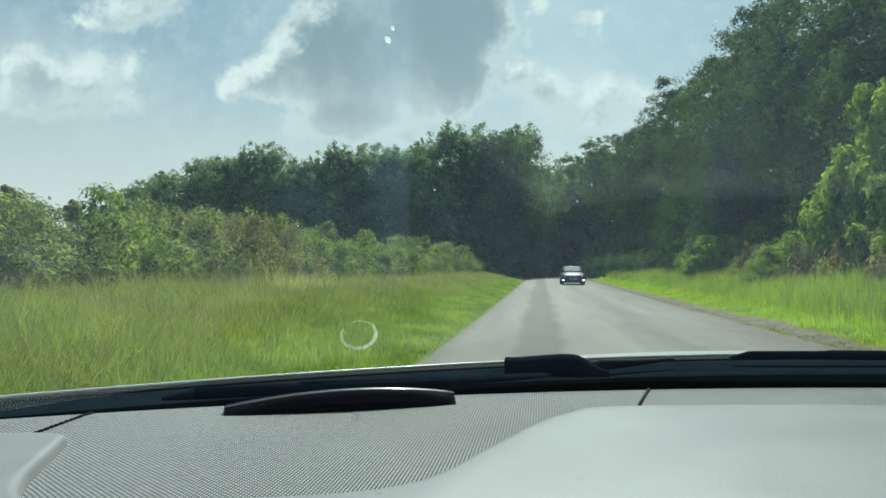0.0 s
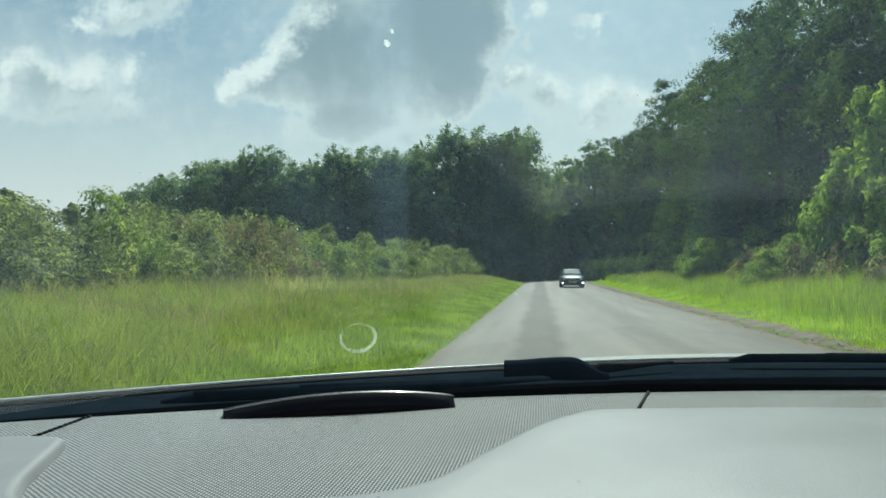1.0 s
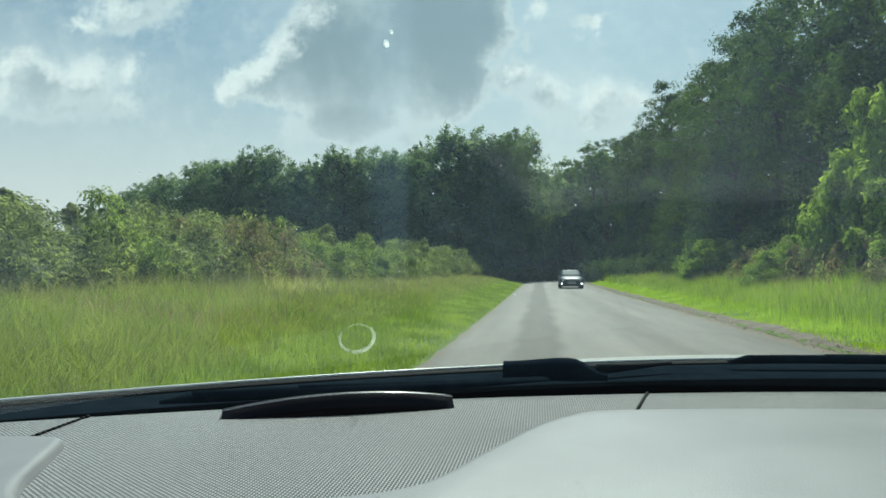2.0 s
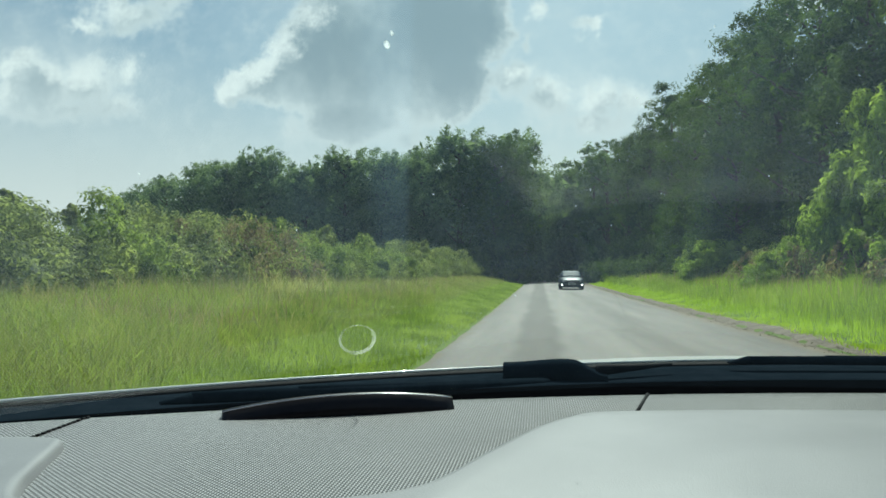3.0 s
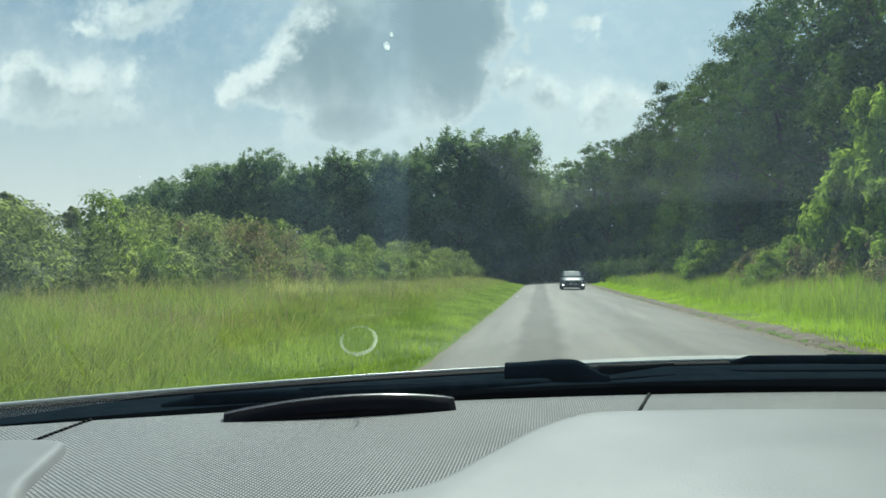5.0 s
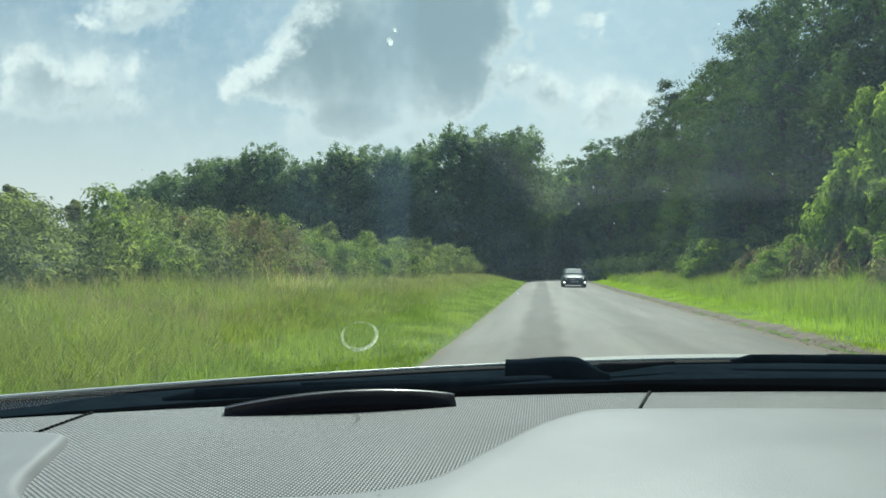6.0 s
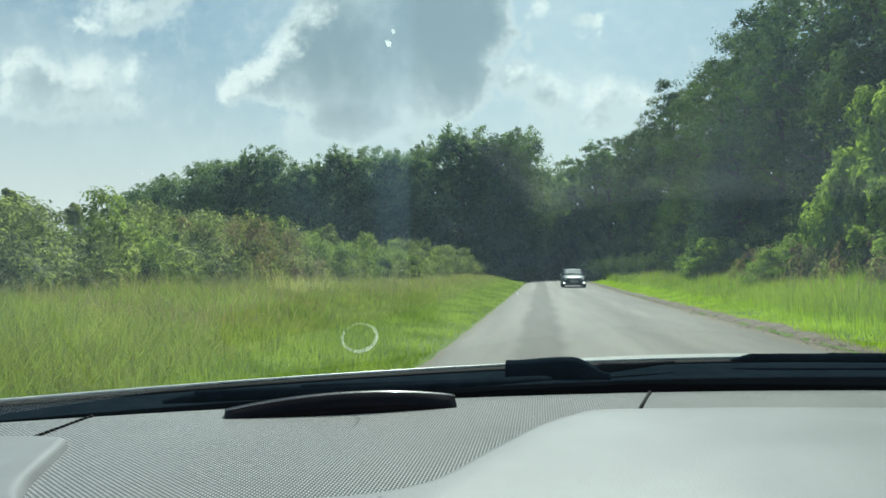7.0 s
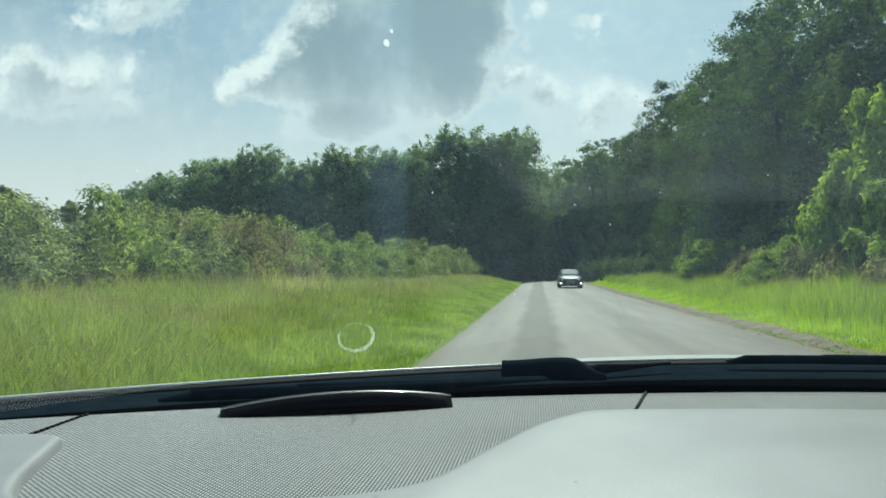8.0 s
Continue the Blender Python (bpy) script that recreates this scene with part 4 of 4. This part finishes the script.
w1 = wiper("black windscreen wiper resting along the cowl", (-0.405, 0.775, EYE[2] - 0.139), (0.01, 1.085, EYE[2] - 0.156), 0.013, 0.012)
wiper("black windscreen wiper resting along the cowl", (0.355, 1.26, EYE[2] - 0.1365), (0.88, 1.33, EYE[2] - 0.138), 0.013, 0.018)
capsec = []
for s_ in np.linspace(0, 1, 15):
    x = -0.057 + 0.160 * s_
    h = 0.006 + 0.0255 * (0.74 + 0.26 * ease(s_ / 0.62)) * (1 - ease((s_ - 0.66) / 0.34) * 0.85)
    capsec.append([Vector((x, 1.09, EYE[2] - 0.156)), Vector((x, 1.092, EYE[2] - 0.156 + h * 0.8)), Vector((x, 1.10, EYE[2] - 0.156 + h)), Vector((x, 1.125, EYE[2] - 0.156 + h)), Vector((x, 1.14, EYE[2] - 0.156 + h * 0.6)), Vector((x, 1.142, EYE[2] - 0.156))])
bm = loft_bm(capsec)
bmesh.ops.transform(bm, matrix=Matrix.Translation(-w1.location), verts=bm.verts)
part("pivot_cap", bm, MATT_BLACK, w1, "black domed pivot cap")
part("linkage", bar_bm(Vector((0.09, 1.115, EYE[2] - 0.141)) - w1.location, Vector((0.215, 1.20, EYE[2] - 0.1385)) - w1.location, 0.014, 0.016, 0.3, 0.008, 0.004), BLACK_PLASTIC, w1)


# ---- the oncoming saloon ----
def saloon(x, y):
    car = thing("saloon_car", "dark blue-grey saloon car with lit headlamps on the lane", "car", (x, y, rise(y) + 0.03))
    # y, half width, bottom, shoulder height, top height
    RIBS = [(-2.34, 0.60, 0.20, 0.52, 0.60), (-2.28, 0.78, 0.15, 0.60, 0.70), (-2.10, 0.87, 0.15, 0.68, 0.79), (-1.60, 0.915, 0.20, 0.76, 0.88), (-0.90, 0.925, 0.20, 0.84, 0.97),
            (0.0, 0.925, 0.20, 0.88, 0.99), (1.1, 0.92, 0.20, 0.90, 1.01), (1.9, 0.89, 0.24, 0.88, 0.99), (2.25, 0.80, 0.28, 0.80, 0.93), (2.36, 0.66, 0.34, 0.70, 0.84)]
    secs = []
    for yy, hw, zb, zs, zt in RIBS:
        half = [(0.0, zb), (hw * 0.8, zb), (hw * 0.96, zb + 0.10), (hw, (zb + zs) / 2), (hw * 0.985, zs - 0.04), (hw * 0.93, zs + 0.02), (hw * 0.74, zt - 0.02), (hw * 0.4, zt), (0.0, zt + 0.008)]
        secs.append([Vector((q, yy, z)) for q, z in half] + [Vector((-q, yy, z)) for q, z in half[-2:0:-1]])
    part("body", loft_bm(secs), CAR_PAINT, car)
    CAB = [(-0.86, 0.74, 0.84, 0.955), (-0.30, 0.70, 0.80, 1.235), (0.05, 0.67, 0.78, 1.41), (0.55, 0.65, 0.77, 1.455), (1.05, 0.65, 0.77, 1.43), (1.50, 0.66, 0.78, 1.25), (1.95, 0.68, 0.79, 1.00)]
    secs = []
    for yy, top_w, low_w, zt in CAB:
        half = [(0.0, 0.90), (low_w, 0.90), (low_w * 0.5 + top_w * 0.5, 0.90 + (zt - 0.90) * 0.55), (top_w, zt - 0.05), (top_w * 0.9, zt - 0.012), (0.0, zt)]
        secs.append([Vector((q, yy, z)) for q, z in half] + [Vector((-q, yy, z)) for q, z in half[-2:0:-1]])
    part("roof", loft_bm(secs), CAR_PAINT, car)
    part("windscreen", grid_bm(lambda u, q: (u * (0.77 - 0.11 * q), -0.87 + 0.84 * q - 0.02 * (1 - u * u), 0.965 + 0.43 * q + 0.012), np.linspace(-1, 1, 9), np.linspace(0.02, 0.98, 5), (0, 0.01, -0.012)), CAR_GLASS, car, "sky-reflecting windscreen")
    for sgn in (-1, 1):
        part("side_window", grid_bm(lambda u, q: (sgn * (0.815 - 0.10 * q), -0.45 + 1.75 * u - (0.15 - 0.35 * u) * (1 - q) * 0.3, 1.00 + 0.32 * q), np.linspace(0.08, 0.94, 5), np.linspace(0, 1, 3), (sgn * 0.01, 0, 0)), CAR_GLASS, car, "dark side glass")
        lamp = part("headlight", grid_bm(lambda u, q: (sgn * (0.52 + 0.33 * u), -2.315 + 0.20 * u * u + 0.05 * q, 0.53 + 0.06 * u + (0.12 + 0.04 * u) * q), np.linspace(0, 1, 6), np.linspace(0, 1, 4), (0, 0.03, 0)), CAR_GLASS, car, "clear headlamp unit")
        bm = bmesh.new()
        bmesh.ops.create_uvsphere(bm, u_segments=12, v_segments=8, radius=0.065, matrix=Matrix.Translation((sgn * 0.64, -2.30, 0.61)))
        part("bulb", bm, ALLOY, lamp, "silver reflector")
        part("daytime_light", box_bm(min(sgn * 0.62, sgn * 0.80), max(sgn * 0.62, sgn * 0.80), -2.31, -2.22, 0.31, 0.41, 0.035), HEADLAMP, car, "lit white light strip")
        part("wing_mirror", box_bm(min(sgn * 0.88, sgn * 1.02), max(sgn * 0.88, sgn * 1.02), -0.62, -0.52, 0.95, 1.04, 0.03), CAR_PAINT, car)
        for yy in (-1.42, 1.40):
            bm = bmesh.new()
            prof_ = [(0.20, 0.10), (0.29, 0.115), (0.325, 0.09), (0.332, 0.0), (0.325, -0.09), (0.29, -0.115), (0.20, -0.10)]
            ring = [[bm.verts.new((sgn * 0.80 + b_, yy + a_ * math.cos(k * math.tau / 24), 0.33 + a_ * math.sin(k * math.tau / 24))) for a_, b_ in prof_] for k in range(24)]
            for k in range(24):
                for j in range(len(prof_) - 1):
                    bm.faces.new((ring[k][j], ring[k][j + 1], ring[(k + 1) % 24][j + 1], ring[(k + 1) % 24][j]))
            wheel = part("wheel", bm, RUBBER, car, "black tyre")
            bm = bmesh.new()
            bmesh.ops.create_cone(bm, cap_ends=True, segments=20, radius1=0.21, radius2=0.19, depth=0.19, matrix=Matrix.Translation((sgn * 0.80, yy, 0.33)) @ pose(0, 0, 0, 0, 90 * sgn, 0))
            part("rim", bm, ALLOY, wheel, "silver wheel rim", smooth=False)
    grille = part("grille", box_bm(-0.40, 0.40, -2.37, -2.30, 0.50, 0.70, 0.02), BLACK_PLASTIC, car, "black grille with bright bars")
    for k in range(4):
        part("bar", box_bm(-0.38, 0.38, -2.385, -2.365, 0.525 + 0.045 * k, 0.540 + 0.045 * k, 0.004), CHROME, grille)
    part("air_intake", box_bm(-0.62, 0.62, -2.355, -2.28, 0.26, 0.33, 0.015), BLACK_PLASTIC, car)
    plate = part("number_plate", box_bm(-0.26, 0.26, -2.385, -2.35, 0.375, 0.485, 0.006), PLATE, car, "white plate with dark bars")
    for k in range(3):
        part("bar", box_bm(-0.21 + 0.145 * k, -0.10 + 0.145 * k, -2.389, -2.384, 0.395, 0.465), BLACK_PLASTIC, plate)
    return car


saloon(2.45, 56.0)
